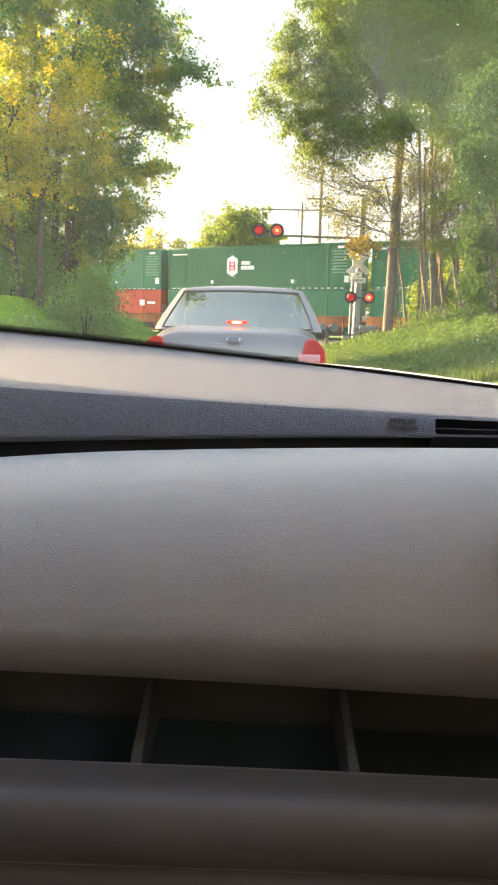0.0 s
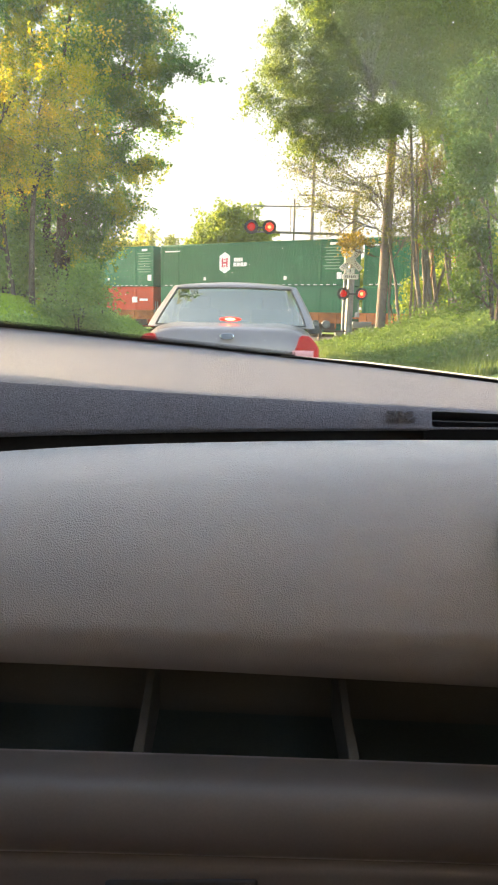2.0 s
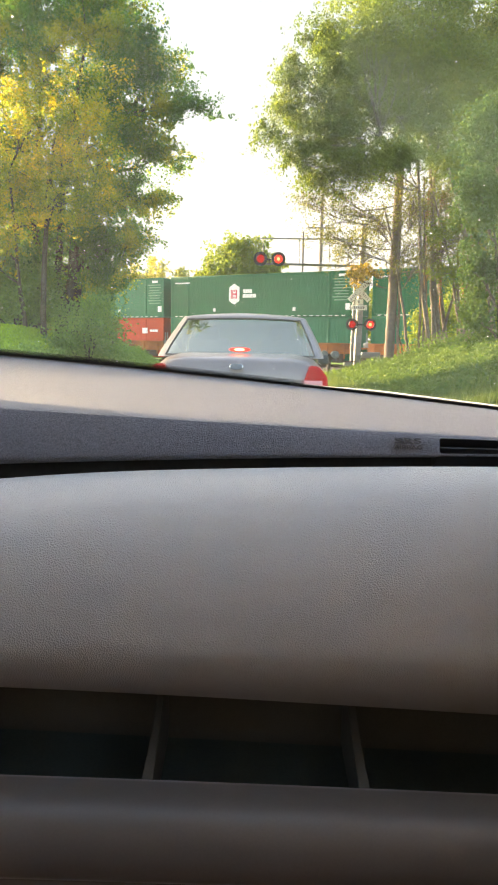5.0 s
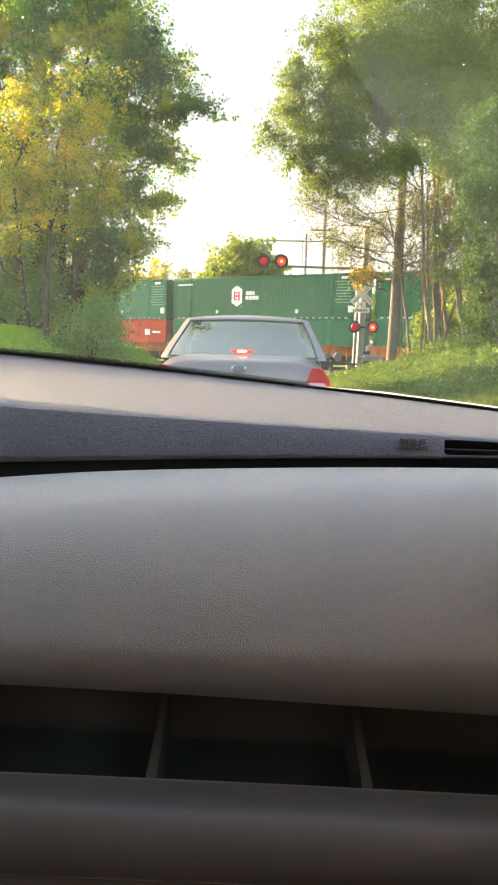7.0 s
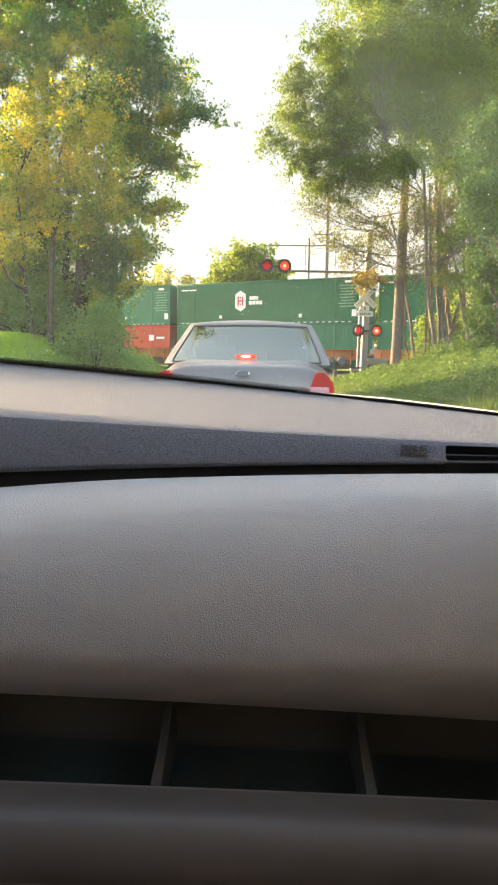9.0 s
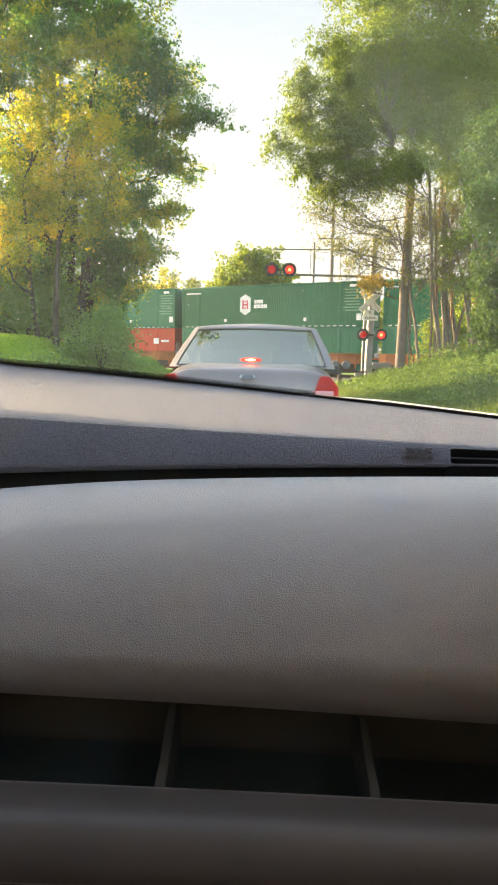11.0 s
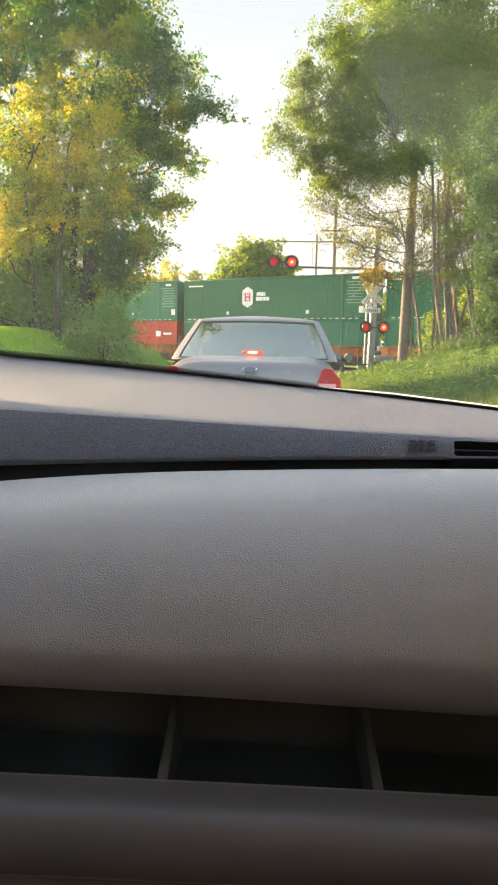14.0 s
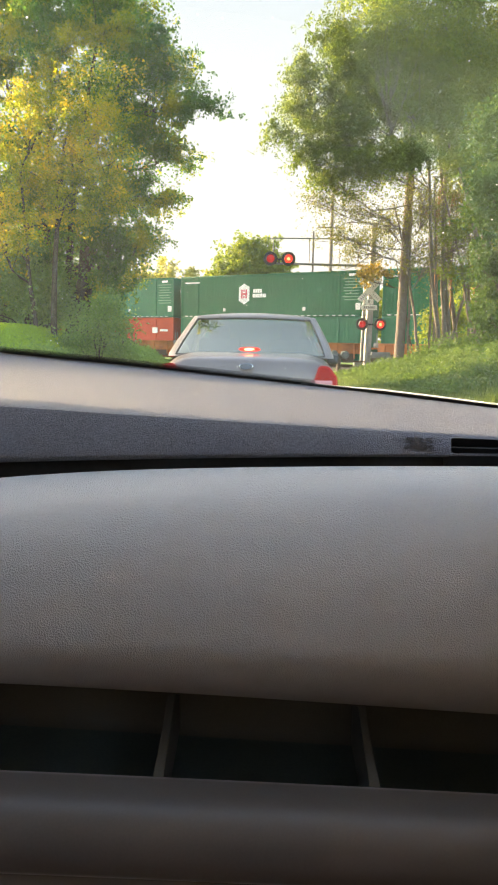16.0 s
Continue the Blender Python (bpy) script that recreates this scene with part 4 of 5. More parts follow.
def tail_light(s):
    b = bmesh.new()
    prof = [(0.62, 0.775), (0.715, 1.045), (0.81, 1.04), (0.895, 0.94), (0.905, 0.80)]
    front = [Vector((s * x, -0.03 + 0.32 * max(0, x - 0.60) ** 2, z)) for x, z in prof]
    back = [v + Vector((0, 0.16, 0)) for v in front]
    f, k = [b.verts.new(v) for v in front], [b.verts.new(v) for v in back]
    b.faces.new(f)
    b.faces.new(k[::-1])
    for i in range(5):
        b.faces.new((f[i], f[(i + 1) % 5], k[(i + 1) % 5], k[i]))
    bmesh.ops.bevel(b, geom=b.edges[:], offset=0.012, segments=3, affect="EDGES")
    lamp = part("tail_light", b, M_REDLENS, car, "glowing red tail light with a clear lower band", 40)
    for z, w in ((1.015, 0.10), (0.985, 0.13), (0.955, 0.16), (0.925, 0.19)):
        part("lens_rib", box(w, 0.02, 0.009, (s * 0.765, -0.022, z), 0.003), M_REDRIB, lamp)
    part("clear_band", box(0.21, 0.02, 0.07, (s * 0.742, -0.032, 0.872), 0.01), M_WHITELENS, lamp, "clear pink reversing lens")
    part("bulb_glow", box(0.22, 0.02, 0.04, (s * 0.735, -0.034, 0.805), 0.012), M_REDGLOW, lamp, "glowing lower bulb band")


tail_light(-1)
tail_light(1)
b = ring_mesh([(0.058, 0.012), (0.063, 0.016), (0.072, 0.012), (0.075, 0.0)], 28)
bmesh.ops.transform(b, matrix=Matrix.Translation((0, -0.012, 1.025)) @ Matrix.Diagonal((1, -1, 0.42, 1)), verts=b.verts)
badge = part("oval_badge", b, M_CHROME, car, "chrome oval badge rim")
b = ring_mesh([(0.0, 0.010), (0.059, 0.009), (0.060, 0.0)], 28)
bmesh.ops.transform(b, matrix=Matrix.Translation((0, -0.012, 1.025)) @ Matrix.Diagonal((1, -1, 0.42, 1)), verts=b.verts)
part("badge_face", b, M_BLUE, badge, "dull blue badge face")
for s in (-1, 1):
    for k in range(7):
        part("badge_letter_bar", box(0.018, 0.006, 0.022, (s * 0.44 + (k - 3) * 0.027, 0.0, 0.885), 0.002), M_CHROME, car)
part("bumper", box(1.76, 0.2, 0.30, (0, 0.06, 0.55), 0.07, None, None, 4), M_PAINT, car)
for s in (-1, 1):
    for y in (1.15, 4.05):
        wh = part("wheel", tube((s * 0.70, y, 0.33), (s * 0.92, y, 0.33), 0.33, 0.33, 28, None, 0.03), M_RUBBER, car, "black tyre with an alloy rim")
        part("rim", tube((s * 0.90, y, 0.33), (s * 0.928, y, 0.33), 0.21, 0.19, 20), M_CHROME, wh)
    part("door_mirror", box(0.17, 0.10, 0.12, (s * 0.99, 3.1, 1.06), 0.04), M_SIGNBLACK, car, "black door mirror housing")


# ---- crossing signal with overhead arm ----
mast = thing("crossing_signal", (5.38, 33.0, 0.0), "galvanised railway crossing mast with crossbuck, red lamps and overhead arm", "crossing signal")
part("mast", tube((0, 0, 0), (0.16, 0.15, 6.45), 0.16, 0.14, 18), M_GALV, mast)
part("base_plate", box(0.6, 0.6, 0.12, (0, 0, 0.06), 0.02), M_GALV, mast)
part("sign_post", tube((-0.26, -0.1, 0), (-0.2, -0.1, 4.05), 0.06, 0.055, 12), M_GALV, mast)
part("arm_tube", tube((0.1, 0.1, 4.80), (-4.3, 0.2, 4.85), 0.06, 0.045, 10), M_GALV, mast)
part("arm_tube", tube((0.1, 0.1, 5.93), (-4.3, 0.2, 5.90), 0.035, 0.025, 10), M_GALV, mast)
for x in (-1.3, -2.6, -4.15):
    part("arm_strut", tube((x, 0.14, 4.83), (x - 0.02, 0.14, 5.91), 0.02, 0.02, 8), M_GALV, mast)


def red_lamp(x, z, lit, y=-0.3, big=1.0):
    b = ring_mesh([(0.0, 0.03), (0.16, 0.03), (0.265 * big, 0.02), (0.265 * big, 0.0), (0.19, 0.0)], 28)
    bmesh.ops.transform(b, matrix=Matrix.Translation((x, y, z)), verts=b.verts)
    head = part("lamp_head", b, M_SIGNBLACK, mast, "round black lamp head with red lens", 40)
    b = ring_mesh([(0.0, -0.03), (0.075 * big, -0.025), (0.135 * big, -0.008), (0.152 * big, 0.01)], 24)
    bmesh.ops.transform(b, matrix=Matrix.Translation((x, y, z)), verts=b.verts)
    part("lens", b, M_SIGNAL if lit else M_SIGNALDIM, head, "lit red lens" if lit else "fading red lens", 60)
    if lit:
        part("lamp_core", pebble(0.065, 0.012, 0.065, (x, y - 0.03, z)), M_SIGCORE, head, "bright lamp core")
    b = bmesh.new()
    rows = []
    for i in range(15):
        a = radians(-10 + 200 * i / 14)
        rows.append([Vector((x + r * math.cos(a), y + yy, z + r * math.sin(a))) for r, yy in ((0.17 * big, 0.0), (0.17 * big, -0.28), (0.162 * big, -0.28), (0.162 * big, 0.0))])
    part("visor", loft(rows, close=True, cap=True), M_SIGNBLACK, head, "", 30)
    part("housing", tube((x, y + 0.02, z), (x, y + 0.2, z), 0.13, 0.1, 16), M_SIGNBLACK, head)


red_lamp(-0.29, 2.31, False)
red_lamp(0.49, 2.31, True)
part("lamp_bracket", box(0.8, 0.06, 0.07, (0.1, -0.12, 2.31), 0.01), M_SIGNBLACK, mast)
red_lamp(-4.28, 4.99, False, -0.3, 1.12)
red_lamp(-3.52, 4.99, True, -0.3, 1.12)
part("lamp_bracket", box(0.9, 0.06, 0.07, (-3.90, -0.1, 4.99), 0.01), M_SIGNBLACK, mast)
part("lamp_hanger", tube((-3.90, 0.19, 4.86), (-3.90, -0.08, 4.99), 0.035, 0.035, 8), M_SIGNBLACK, mast)
for s in (-1, 1):
    r = Matrix.Rotation(radians(45 * s), 4, "Y")
    bl = part("crossbuck_blade", box(1.22, 0.012, 0.23, (0.0, -0.22 - 0.016 * s, 3.75), 0.004, r), M_WHITE, mast, "white crossbuck blade with black marks")
    for k in (-4, -3.3, -2.6, -1.9, 1.9, 2.6, 3.3, 4):
        part("lettering_bar", box(0.03, 0.006, 0.085, tuple(Vector((0, -0.231 - 0.016 * s, 3.75)) + r @ Vector((k * 0.125, 0, 0))), 0.002, r), M_SIGNGREY, bl)
sg = part("track_sign", box(0.36, 0.012, 0.22, (-0.02, -0.22, 3.27), 0.02), M_WHITE, mast, "white track-count sign")
part("lettering_bar", box(0.06, 0.006, 0.13, (-0.02, -0.229, 3.27), 0.002), M_SIGNGREY, sg)
sg = part("track_sign", box(0.68, 0.012, 0.22, (-0.0, -0.22, 3.03), 0.02), M_WHITE, mast, "white track-count sign")
for k in range(6):
    part("lettering_bar", box(0.05, 0.006, 0.10, (-0.2 + 0.08 * k, -0.229, 3.03), 0.002), M_SIGNGREY, sg)

# gate mechanism beside the mast, with its counterweight
gate = part("gate_mechanism", box(0.62, 0.30, 0.20, (-1.26, -0.45, 0.90), 0.04), M_DARKSTEEL, mast, "dark gate machine with round drums", 40)
for x, z, r in ((-1.48, 1.03, 0.15), (-1.02, 1.00, 0.17)):
    b = ring_mesh([(0.0, 0.0), (0.05, -0.02), (0.6 * r, -0.02), (0.7 * r, 0.03), (0.85 * r, 0.03), (0.92 * r, -0.03), (r, -0.02), (r, 0.30), (0.0, 0.30)], 22)
    bmesh.ops.transform(b, matrix=Matrix.Translation((x, -0.66, z)), verts=b.verts)
    part("drum", b, M_SIGNGREY, gate, "round grey drum", 40)
part("machine_post", tube((-1.26, -0.45, 0), (-1.26, -0.45, 0.82), 0.09, 0.09, 12), M_DARKSTEEL, mast)
part("link_bar", box(0.95, 0.06, 0.07, (-0.62, -0.45, 0.72), 0.02), M_DARKSTEEL, mast)
part("junction_box", box(0.34, 0.2, 0.22, (-0.42, -0.25, 0.62), 0.03), M_GALV, mast, "small grey junction box")
part("counterweight_arm", tube((-0.05, -0.12, 1.0), (0.40, -0.2, 1.0), 0.05, 0.05, 10), M_GALV, mast)
part("counterweight", box(0.82, 0.2, 0.27, (0.57, -0.2, 1.0), 0.03), M_GALV, mast, "grey steel counterweight box")

# ---- utility poles and wires ----
up = thing("utility_pole", (6.36, 31.0, 0.2), "weathered brown wooden utility pole", "utility pole")
part("pole", tube((0, 0, -0.2), (0.24, 0, 11.5), 0.21, 0.15, 16), M_POLE, up)
fp = thing("telegraph_pole", (8.0, 72.0, 0), "distant wooden pole with cross-arms behind the train", "utility pole")
part("pole", tube((0, 0, 0), (0.1, 0, 18.0), 0.20, 0.13, 10), M_POLE, fp)
for z in (12.4,):
    part("cross_arm", box(2.6, 0.12, 0.14, (0.05, 0, z), 0.01), M_POLE, fp)
    for x in (-1.2, -0.6, 0.6, 1.2):
        part("insulator", tube((x, 0, z + 0.05), (x, 0, z + 0.28), 0.05, 0.03, 8), M_GALV, fp)
fp2 = thing("telegraph_pole", (6.6, 75.0, 0), "distant thin pole behind the train", "utility pole")
part("pole", tube((0, 0, 0), (0.05, 0, 12.5), 0.12, 0.09, 10), M_POLE, fp2)


# ---- trees ----
LEFT_A = [(4.2, -0.8, 7.3, 1.09, 0.64, 0.52), (3.5, -0.3, 8.5, 0.99, 0.75, 0.89), (3.6, 0.3, 6.0, 0.75, 0.57, 0.67), (3.4, 0.8, 4.6, 0.89, 0.52, 0.40), (2.6, -0.6, 9.0, 1.19, 0.95, 1.19), (2.5, 0.0, 6.7, 1.09, 0.83, 0.99), (2.1, 0.6, 4.9, 0.99, 0.79, 0.99), (2.8, -0.8, 2.9, 0.64, 0.64, 0.95), (1.5, -0.3, 3.3, 1.19, 0.87, 0.99), (1.6, 0.3, 10.3, 1.59, 1.07, 1.09), (1.7, 0.8, 8.2, 1.19, 0.87, 0.99), (1.7, -0.6, 1.7, 0.67, 0.59, 0.79)]
LEFT_B = [(0.4, -0.8, 9.8, 1.83, 1.22, 1.22), (-1.3, -0.3, 8.7, 1.22, 1.06, 1.43), (-1.2, 0.3, 10.7, 1.63, 1.14, 1.22), (0.5, 0.8, 3.1, 1.53, 1.10, 1.22), (-0.6, -0.6, 2.3, 1.43, 1.02, 1.12), (0.8, 0.0, 1.4, 1.32, 0.94, 1.02), (-3.3, 0.6, 9.3, 1.83, 1.47, 1.83), (-2.7, -0.8, 5.2, 1.63, 1.47, 2.04), (1.2, -0.3, 11.9, 2.65, 1.55, 1.22), (-1.8, 0.3, 12.5, 2.44, 1.55, 1.43), (-1.3, 0.8, 6.6, 1.22, 0.90, 1.02), (-2.7, -0.6, 2.5, 1.63, 1.22, 1.43), (2.3, 0.0, 2.3, 0.81, 0.81, 1.22), (-0.1, 0.6, 4.6, 1.63, 1.14, 1.22), (0.8, -0.8, 8.2, 1.22, 0.94, 1.12), (-0.6, -0.3, 4.1, 1.02, 0.90, 1.22)]
GOLD = [(1.2, -0.8, 6.7, 1.12, 0.79, 0.84), (1.5, -0.3, 5.6, 1.03, 0.82, 1.03), (0.2, 0.3, 5.3, 1.22, 0.90, 1.03), (-1.1, 0.8, 5.2, 1.03, 0.82, 1.03), (-1.4, -0.6, 3.8, 0.94, 0.86, 1.22), (-0.3, 0.0, 6.2, 0.94, 0.67, 0.75), (1.6, 0.6, 4.6, 0.71, 0.62, 0.84), (-1.2, -0.8, 2.8, 0.75, 0.67, 0.94), (0.5, -0.3, 4.1, 1.03, 0.75, 0.84), (-0.6, 0.3, 7.1, 0.94, 0.58, 0.52)]
RIGHT_A = [(-7.1, -0.8, 8.7, 0.54, 0.50, 0.38), (-6.3, -0.3, 10.9, 0.67, 0.54, 0.67), (-6.2, 0.3, 9.8, 0.85, 0.67, 0.81), (-4.9, 0.8, 12.7, 0.76, 0.71, 1.01), (-5.8, -0.6, 8.1, 0.94, 0.68, 0.76), (-4.6, 0.0, 9.4, 1.35, 1.08, 1.35), (-4.2, 0.6, 11.4, 1.35, 1.03, 1.24), (-3.8, -0.8, 7.6, 1.46, 0.87, 0.72), (-5.0, -0.3, 7.2, 1.03, 0.63, 0.54), (-3.0, 0.3, 12.5, 1.80, 1.35, 1.57), (-2.3, 0.8, 10.3, 1.69, 1.26, 1.46), (-2.2, -0.6, 8.1, 1.35, 0.85, 0.79)]
RIGHT_B = [(-2.1, -0.8, 12.1, 1.97, 1.53, 1.86), (-1.9, -0.3, 9.8, 1.74, 1.21, 1.28), (-0.3, 0.3, 11.1, 1.39, 1.30, 1.86), (-4.3, 0.8, 15.2, 2.09, 1.39, 1.39), (-1.8, -0.6, 14.8, 2.32, 1.58, 1.63), (0.9, 0.0, 12.9, 2.09, 1.86, 2.55), (1.3, 0.6, 9.0, 1.63, 1.49, 2.09), (-1.1, -0.8, 8.0, 1.39, 0.93, 0.93)]
SPARSE = [(-5.6, -0.2, 6.3, 0.78, 0.53, 0.55), (-4.0, 0.3, 6.0, 1.15, 0.77, 0.78), (-3.7, 0.9, 4.8, 1.03, 0.76, 0.87), (-2.5, 1.4, 5.6, 0.92, 0.78, 1.03), (-1.4, 0.0, 6.3, 1.03, 0.87, 1.15), (-4.8, 0.6, 5.2, 0.69, 0.50, 0.57), (-0.2, 1.2, 5.2, 1.03, 0.87, 1.15), (0.5, -0.2, 5.4, 0.92, 0.92, 1.38), (-0.9, 0.3, 4.3, 0.92, 0.69, 0.80), (-1.7, 0.9, 4.4, 0.69, 0.55, 0.69)]
YELLOW = [(-2.1, -0.8, 3.8, 0.47, 0.50, 0.21), (-1.3, -0.3, 4.0, 0.51, 0.50, 0.21), (-1.7, 0.3, 4.1, 0.61, 0.50, 0.19)]
EDGE = [(-0.9, -0.8, 5.0, 0.59, 0.83, 1.48), (-0.7, -0.3, 6.6, 0.56, 0.59, 0.91), (-0.5, 0.3, 3.1, 0.43, 0.63, 1.15), (-0.3, 0.8, 1.6, 0.40, 0.50, 0.82)]
tree("deciduous_tree", (-6.3, 26.5, 1.7), [((0.3, 0, -0.3), (0.9, 0.2, 7.5), 0.24, 0.07), ((0.7, 0.5, -0.3), (2.0, 0.3, 7.0), 0.16, 0.06), ((0.2, 0.4, -0.3), (1.4, 0, 10.0), 0.18, 0.05)],
     LEFT_A, 430, 210, 0.108, L_GREEN, "tall green deciduous tree on a grass bank", 3, sub_r=0.37, loose=1.5, flat=0.45)
tree("deciduous_tree", (-6.9, 27.2, 1.7), [((0.1, 0, -0.3), (-0.5, 0.2, 9.5), 0.26, 0.08), ((-1.6, 0.5, -0.3), (-2.6, 0.3, 9.0), 0.2, 0.07), ((-0.6, 0.3, -0.3), (0.4, 0, 10.5), 0.2, 0.06)],
     LEFT_B, 520, 195, 0.122, L_GREEN, "tall dark green tree with dense lower branches", 7, sub_r=0.44, flat=0.5, loose=1.4)
tree("deciduous_tree", (-6.2, 25.0, 1.7), [((0, 0, -0.3), (0.4, 0.1, 6.0), 0.12, 0.04), ((-0.6, 0.2, -0.3), (-1.0, 0, 5.0), 0.10, 0.04)],
     GOLD, 225, 165, 0.10, L_GOLD, "small tree with evening sun gold put into its leaves", 4, sub_r=0.42, loose=2.0)
tree("deciduous_tree", (8.3, 30.0, 0.5), [((-0.4, 0, -0.3), (-1.3, 0, 8.0), 0.10, 0.05), ((0.1, 0.5, -0.3), (-0.4, 0.5, 9.0), 0.09, 0.04), ((-0.9, 0.3, -0.3), (-1.1, 0.3, 6.5), 0.06, 0.03), ((0.7, 1.0, -0.3), (-0.7, 1.0, 9.0), 0.10, 0.04), ((0.8, -1.0, -0.3), (-0.4, -1.0, 7.5), 0.13, 0.05), ((-0.65, 0.5, -0.3), (-0.9, 0.5, 7.5), 0.05, 0.03), ((0.9, 0.6, -0.3), (2.0, 0.6, 8.0), 0.08, 0.03), ((-0.2, 0.8, -0.3), (1.2, 0.8, 8.5), 0.07, 0.03)],
     RIGHT_A, 720, 135, 0.125, L_SOFT, "tall feathery green tree with several slender trunks", 5, droop=0.7, long=2.6, twig_r=0.012, sub_r=0.40, fill=0.5, loose=1.6, bark=M_HAZEBARK)
tree("deciduous_tree", (9.6, 31.0, 0.5), [((-0.9, 0, -0.3), (-1.6, 0, 10.5), 0.11, 0.05), ((0.0, 0.5, -0.3), (0.4, 0.5, 11.0), 0.12, 0.05), ((-1.5, -0.5, -0.3), (-2.0, 0, 9.5), 0.07, 0.04), ((0.7, -0.4, -0.3), (0.9, -0.4, 9.0), 0.10, 0.05), ((-1.2, 0.4, -0.3), (-1.0, 0, 8.5), 0.06, 0.03), ((-0.4, -0.4, -0.3), (-0.9, 0, 8.5), 0.07, 0.03)],
     RIGHT_B, 850, 135, 0.15, L_SOFT, "tall leafy green tree in a roadside thicket", 8, droop=0.6, long=2.4, twig_r=0.012, sub_r=0.5, fill=0.5, bark=M_HAZEBARK)
tree("young_tree", (8.3, 30.0, 0.5), [((-1.6, 0.6, -0.3), (-1.7, 0.6, 6.0), 0.06, 0.03), ((-1.2, 0.2, -0.3), (-2.4, 0.9, 6.5), 0.07, 0.03)],
     SPARSE, 320, 85, 0.075, L_SPARSE, "thin-leaved young tree with bare twigs", 11, sub_r=0.5, loose=1.7, twig_r=0.02, bark=M_HAZEBARK)
tree("young_tree", (8.3, 29.6, 0.5), [((0.9, 0, -0.3), (-0.75, 0.1, 6.8), 0.075, 0.035), ((2.5, 0.2, -0.3), (1.0, 0.2, 7.2), 0.09, 0.04), ((1.5, 0.4, -0.3), (1.9, 0.3, 7.0), 0.06, 0.03)],
     [(0.2, -0.3, 3.7, 1.0, 0.5, 0.40), (-0.3, -0.3, 5.3, 0.8, 0.5, 0.45), (0.7, -0.3, 5.6, 0.8, 0.5, 0.6), (1.3, -0.3, 3.9, 0.7, 0.5, 0.7), (1.1, -0.2, 6.6, 0.9, 0.6, 0.6), (1.9, -0.2, 5.0, 0.7, 0.6, 0.8)], 150, 105, 0.095, L_SOFT, "slender leaning trees with open green foliage", 17, sub_r=0.34, loose=1.5, twig_r=0.014, bark=M_HAZEBARK)
# this trunk's orange stands for sunlight on it
tree("young_tree", (8.1, 31.0, 0.6), [((0.05, 0, -0.3), (-0.35, 0.1, 7.0), 0.085, 0.04), ((0.25, 0.3, -0.3), (0.15, 0.3, 6.0), 0.05, 0.03)],
     [(-0.5, 0, 6.2, 0.7, 0.6, 0.6), (0.2, 0.2, 6.8, 0.8, 0.6, 0.6), (-0.2, 0.1, 3.9, 0.45, 0.4, 0.3)], 60, 75, 0.09, L_SPARSE, "slender tree with sunlit orange put into its bark colour", 15, sub_r=0.4, loose=1.6, trunk_label="bark coloured orange as if sunlit", bark=M_SUNBARK)
tree("young_tree", (6.8, 31.2, 0.3), [((0.5, 0.4, -0.2), (-0.6, 0.3, 4.6), 0.04, 0.02)],
     YELLOW, 26, 45, 0.12, L_YELLOW, "slender young tree with yellow autumn leaves", 12, sub_r=0.22, twig_r=0.012)
tree("young_tree", (7.6, 22.0, 0.6), [((0.2, 0, -0.3), (-0.4, 0.1, 6.5), 0.10, 0.04), ((0.35, 0.4, -0.3), (-0.3, 0.2, 5.0), 0.08, 0.03)],
     EDGE, 150, 120, 0.11, L_IVY, "ivy-clad young tree with leaves darkened for shade", 13, sub_r=0.28)
tree("round_tree", (0.8, 82.0, 0), [((0, 0, -0.3), (0, 0, 7), 0.35, 0.15)],
     [(-0.4, 0, 9.6, 3.2, 3, 2.6), (-2.4, 0, 7.6, 2.4, 2.5, 2.3), (2.2, 0, 8.6, 2.6, 2.5, 2.2), (0.0, 0, 11.2, 2.2, 2, 1.2), (3.4, 0, 6.8, 1.6, 2, 2.0)],
     260, 150, 0.36, L_FAR, "rounded yellow-green tree beyond the railway", 6, sub_r=0.8)
# trees beyond 100 m take the leaves paled for haze
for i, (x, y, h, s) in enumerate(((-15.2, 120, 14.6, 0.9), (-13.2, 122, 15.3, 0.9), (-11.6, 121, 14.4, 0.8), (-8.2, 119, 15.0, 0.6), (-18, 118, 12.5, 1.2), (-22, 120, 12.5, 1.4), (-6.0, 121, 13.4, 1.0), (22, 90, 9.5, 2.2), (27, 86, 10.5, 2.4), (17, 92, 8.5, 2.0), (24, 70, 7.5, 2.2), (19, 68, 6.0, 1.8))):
    tree("far_tree", (x, y, 0), [((0, 0, -0.3), (0, 0, h * 0.8), 0.2, 0.06)], [(0, 0, h * 0.78, 0.9 * s, 1.0, h * 0.2), (0.3, 0, h * 0.45, 1.2 * s, 1.2, h * 0.35), (-0.5, 0, h * 0.5, 1.0 * s, 1.0, h * 0.25)], 60, 105, 0.40, L_HAZED if y > 100 else L_FAR, "distant green tree", 20 + i, sub_r=0.7)


# crowns that overhang the road above the sedan, seen mirrored in its rear window
for x, s, seed in ((-8.0, 1, 51), (8.2, -1, 52)):
    tree("overhanging_tree", (x, 12.5, 0.6), [((0, 0, -0.6), (s * 1.2, 0, 9.0), 0.22, 0.08)],
         [(s * 3.2, -0.5, 10.6, 1.5, 1.8, 1.0), (s * 2.0, 1.0, 11.6, 1.6, 1.8, 1.2), (s * 0.6, 0, 9.5, 1.4, 1.6, 1.2), (s * 4.6, 0.4, 11.6, 1.0, 1.4, 0.7)],
         170, 105, 0.15, L_GREEN, "tall roadside tree overhanging the road", seed, sub_r=0.5, loose=1.5)


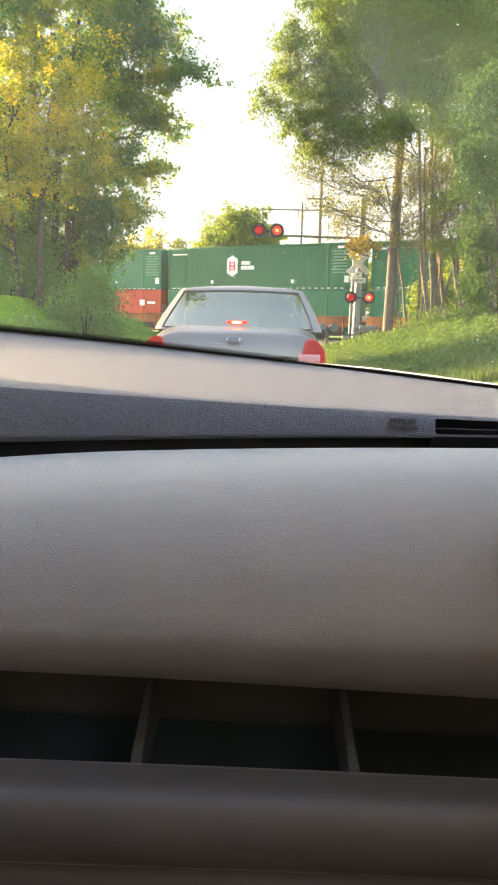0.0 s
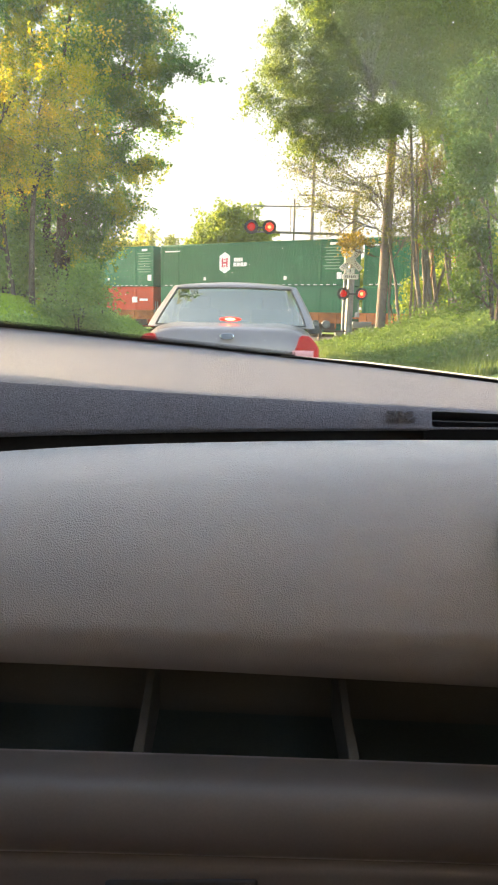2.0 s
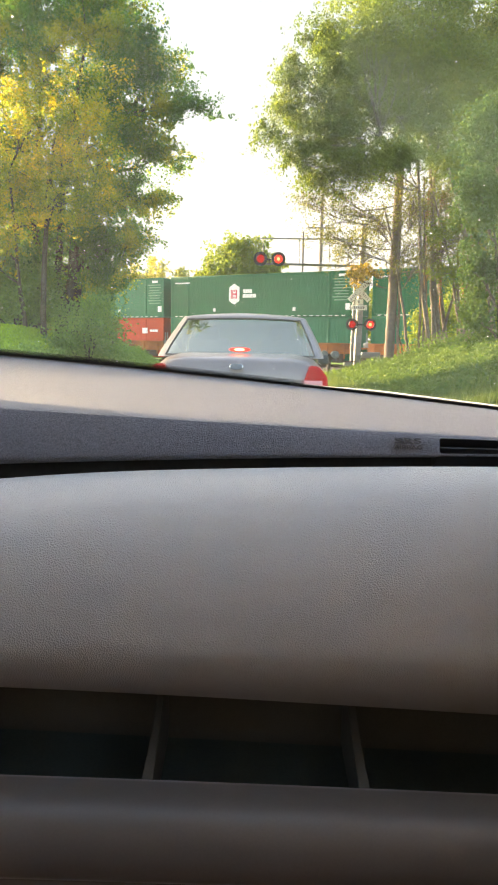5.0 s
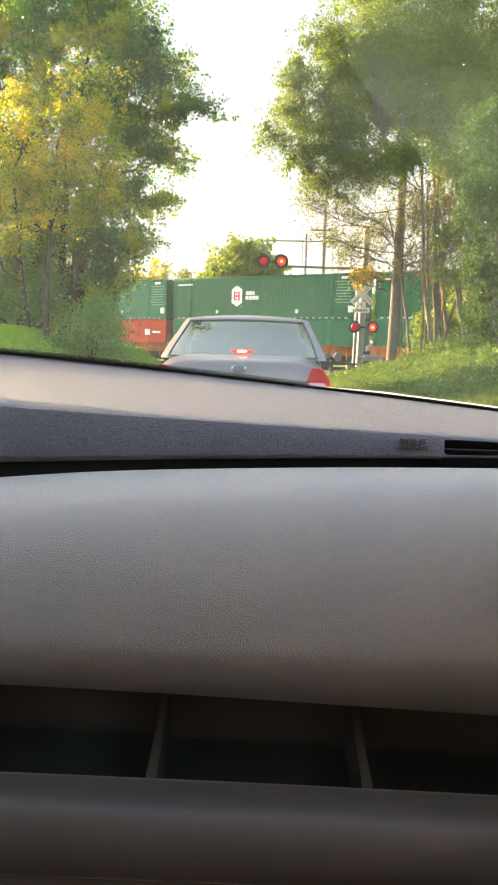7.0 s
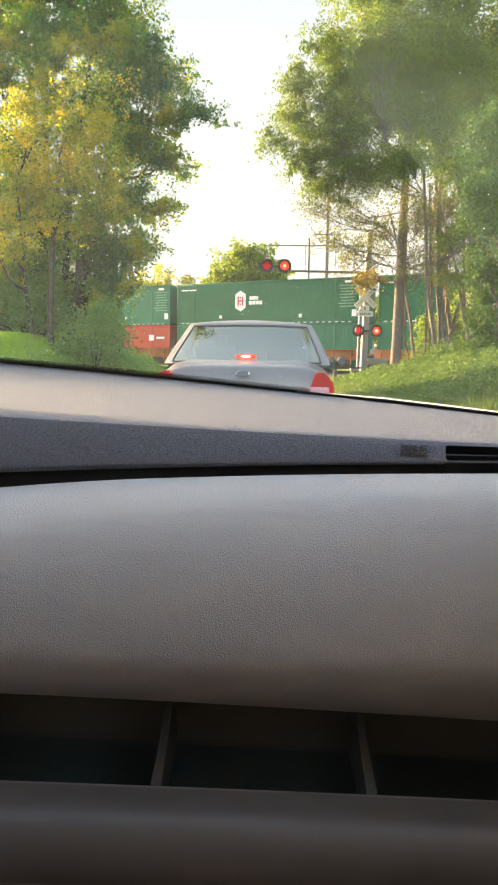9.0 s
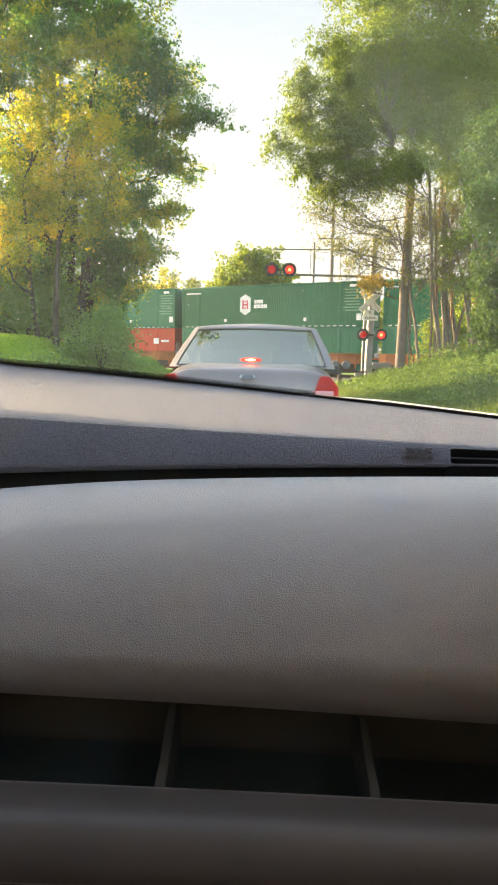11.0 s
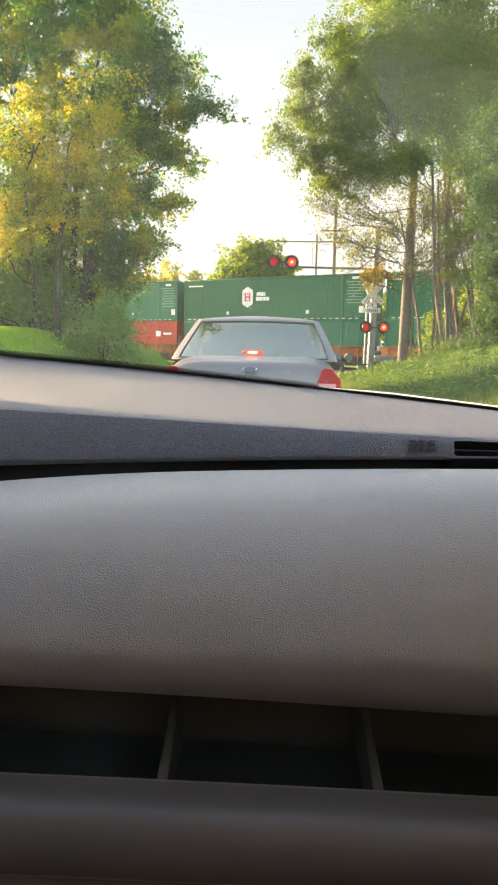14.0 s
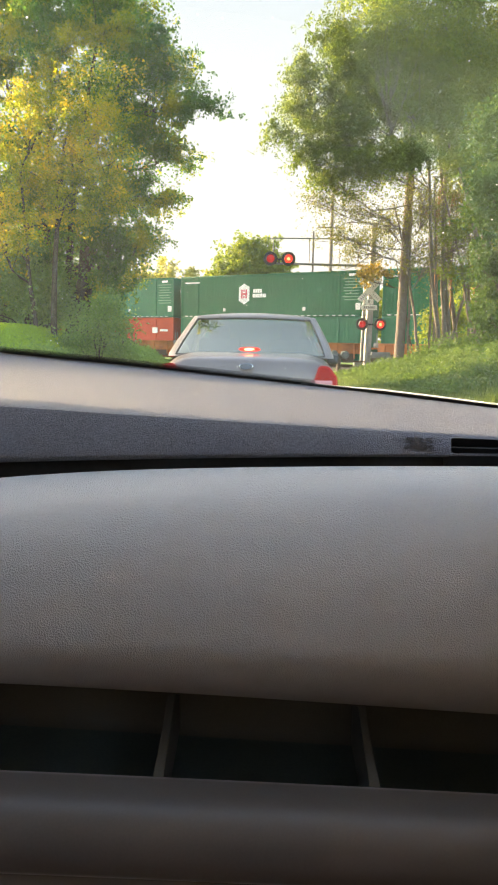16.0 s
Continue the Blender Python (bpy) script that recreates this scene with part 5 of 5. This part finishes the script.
# ---- bushes and tall grass ----
def bush(at, lobes, clumps, label, seed, leaf=None, size=0.11, per=36):
    rng = np.random.default_rng(seed)
    ob = thing("bush", at, label, "bush", "roadside bushes")
    stems = [limb((0, 0, -0.1), lb[:3], 0.03, 0.01, rng) for lb in lobes for _ in range(3)]
    link_mesh("stems", tubes_mesh("stems", stems, 5), M_BARK, ob)
    link_mesh("foliage", leaves_mesh("foliage", lobe_points(lobes, clumps, rng, 0.6), per, 0.20, size, rng), leaf or L_BUSH, ob)
    return ob


bush((-4.6, 24.0, 0.6), [(0.25, 0, 1.1, 0.7, 0.6, 0.5), (-0.6, 0, 0.7, 0.7, 0.6, 0.5), (0.9, 0, 0.3, 0.6, 0.6, 0.35), (0.45, 0.2, 1.8, 0.45, 0.5, 0.5), (0.3, 0.3, 0.3, 1.0, 0.7, 0.4), (-1.3, 0.3, 0.5, 0.6, 0.6, 0.35), (0.0, 0.2, 1.5, 0.4, 0.5, 0.4), (0.75, 0.4, 1.2, 0.4, 0.5, 0.4)], 260, "leafy green bush on the bank", 31)
bush((-7.6, 27.6, 1.7), [(0, 0, 0.9, 1.8, 0.9, 1.2), (-2.2, 0.5, 1.1, 1.8, 1.0, 1.4), (1.6, 0.4, 0.8, 1.0, 0.8, 1.0), (-4.2, 0.5, 1.2, 1.8, 1.0, 1.5), (-6.2, 0.5, 1.2, 1.8, 1.0, 1.6)], 1500, "dark shrubs under the trees", 32, L_BUSH)


bush((-7.2, 25.7, 1.7), [(0, 0, 1.0, 1.1, 0.6, 1.0), (-1.3, 0.1, 1.5, 1.2, 0.6, 1.3), (1.1, 0.2, 0.6, 0.8, 0.6, 0.6), (-0.4, 0.3, 2.3, 1.0, 0.6, 0.7), (-2.3, 0, 1.0, 0.9, 0.6, 1.0), (0.8, 0.3, 1.7, 0.7, 0.5, 0.7)], 420, "dense green understorey shrub below the trees", 35, L_BUSH, 0.12)


def grass_field(name, label, area, count, tall, seed, leaf):
    """Blades over an area (x0, x1, y0, y1)."""
    rng = np.random.default_rng(seed)
    x0, x1, y0, y1 = area
    xs_, ys_ = x0 + (x1 - x0) * rng.uniform(0, 1, count) ** 0.8, rng.uniform(y0, y1, count)
    z = np.array([height(a, b) for a, b in zip(xs_, ys_)])
    h = tall * rng.uniform(0.5, 1.2, count)
    ang = rng.uniform(0, 2 * math.pi, count)
    lean = rng.uniform(0.05, 0.5, count) * h
    w = 0.012 + 0.012 * rng.random(count)
    la = rng.uniform(0, 2 * math.pi, count)
    v = np.zeros((count, 5, 3))
    base = np.stack([xs_, ys_, z], 1)
    side = np.stack([np.cos(ang) * w, np.sin(ang) * w, np.zeros(count)], 1)
    bend = np.stack([np.cos(la) * lean, np.sin(la) * lean, np.zeros(count)], 1)
    upv = np.stack([np.zeros(count), np.zeros(count), h], 1)
    v[:, 0], v[:, 1] = base - side, base + side
    v[:, 2], v[:, 3] = base + side * 0.8 + upv * 0.6 + bend * 0.35, base - side * 0.8 + upv * 0.6 + bend * 0.35
    v[:, 4] = base + upv + bend
    o = np.arange(count)[:, None] * 5
    loops = np.concatenate([o + 0, o + 1, o + 2, o + 3, o + 3, o + 2, o + 4], 1).ravel()
    starts = (np.arange(count)[:, None] * 7 + np.array([0, 4])).ravel()
    me = bpy.data.meshes.new(name)
    me.vertices.add(count * 5)
    me.vertices.foreach_set("co", v.astype(np.float32).ravel())
    me.loops.add(count * 7)
    me.loops.foreach_set("vertex_index", loops.astype(np.int32))
    me.polygons.add(count * 2)
    me.polygons.foreach_set("loop_start", starts.astype(np.int32))
    me.update(calc_edges=True)
    me.validate()
    return tagged(link_mesh(name, me, leaf), label, "grass", "", "stuff")


bush((8.2, 29.0, 0.5), [(0, 0, 0.5, 1.2, 0.8, 0.7), (1.4, 0.5, 0.7, 1.0, 0.8, 0.9), (-1.0, 0.6, 0.3, 0.8, 0.7, 0.5)], 300, "low green brambles under the roadside trees", 33, L_EDGE)
bush((10.9, 37.0, 0.2), [(0, 0, 2.2, 1.5, 1.0, 2.4), (-1.5, 0.3, 1.6, 0.9, 0.8, 1.8), (1.9, 0, 2.8, 1.6, 1.0, 3.0), (3.6, 0.4, 2.8, 1.4, 1.0, 3.2)], 620, "yellow-green sunlit thicket near the railway", 34, L_FAR, 0.16)
def weeds(name, label, area, count, low, high, size, seed, leaf):
    """Broad-leaved weeds over an area, in loose tufts."""
    rng = np.random.default_rng(seed)
    x0, x1, y0, y1 = area
    px, py = x0 + (x1 - x0) * rng.random(count), rng.uniform(y0, y1, count)
    pts = []
    for a, b in zip(px, py):
        tall = (0.55 + 0.45 * noise.noise(Vector((a * 0.8, b * 0.5, 3.0)))) * (0.35 + 0.65 * step(4.0, 8.0, abs(a)))
        if rng.random() > step(abs(x0) - 1.0, abs(x0) + 1.6, abs(a)):
            continue
        pts.append((a, b, height(a, b) + low + (high - low) * tall * rng.random()))
    return tagged(link_mesh(name, leaves_mesh(name, pts, 9, 0.10, size, rng, -0.4, 2.6), leaf), label, "weeds", "", "stuff")


weeds("weeds", "broad-leaved roadside weeds and long grass", (3.6, 11.0, 16.0, 32.0), 12000, 0.02, 0.8, 0.13, 43, L_EDGE)
weeds("weeds", "rough weeds along the foot of the bank", (-3.2, -5.4, 12.0, 44.0), 9000, 0.02, 0.6, 0.12, 44, L_BUSH)
grass_field("tall_grass", "tall unmown roadside grass", (3.0, 10.5, 14.0, 32.5), 60000, 0.26, 41, L_GRASS)
grass_field("lawn_grass", "short bright green lawn grass on the bank", (-12.0, -4.2, 16.0, 27.0), 50000, 0.06, 42, L_LAWN)
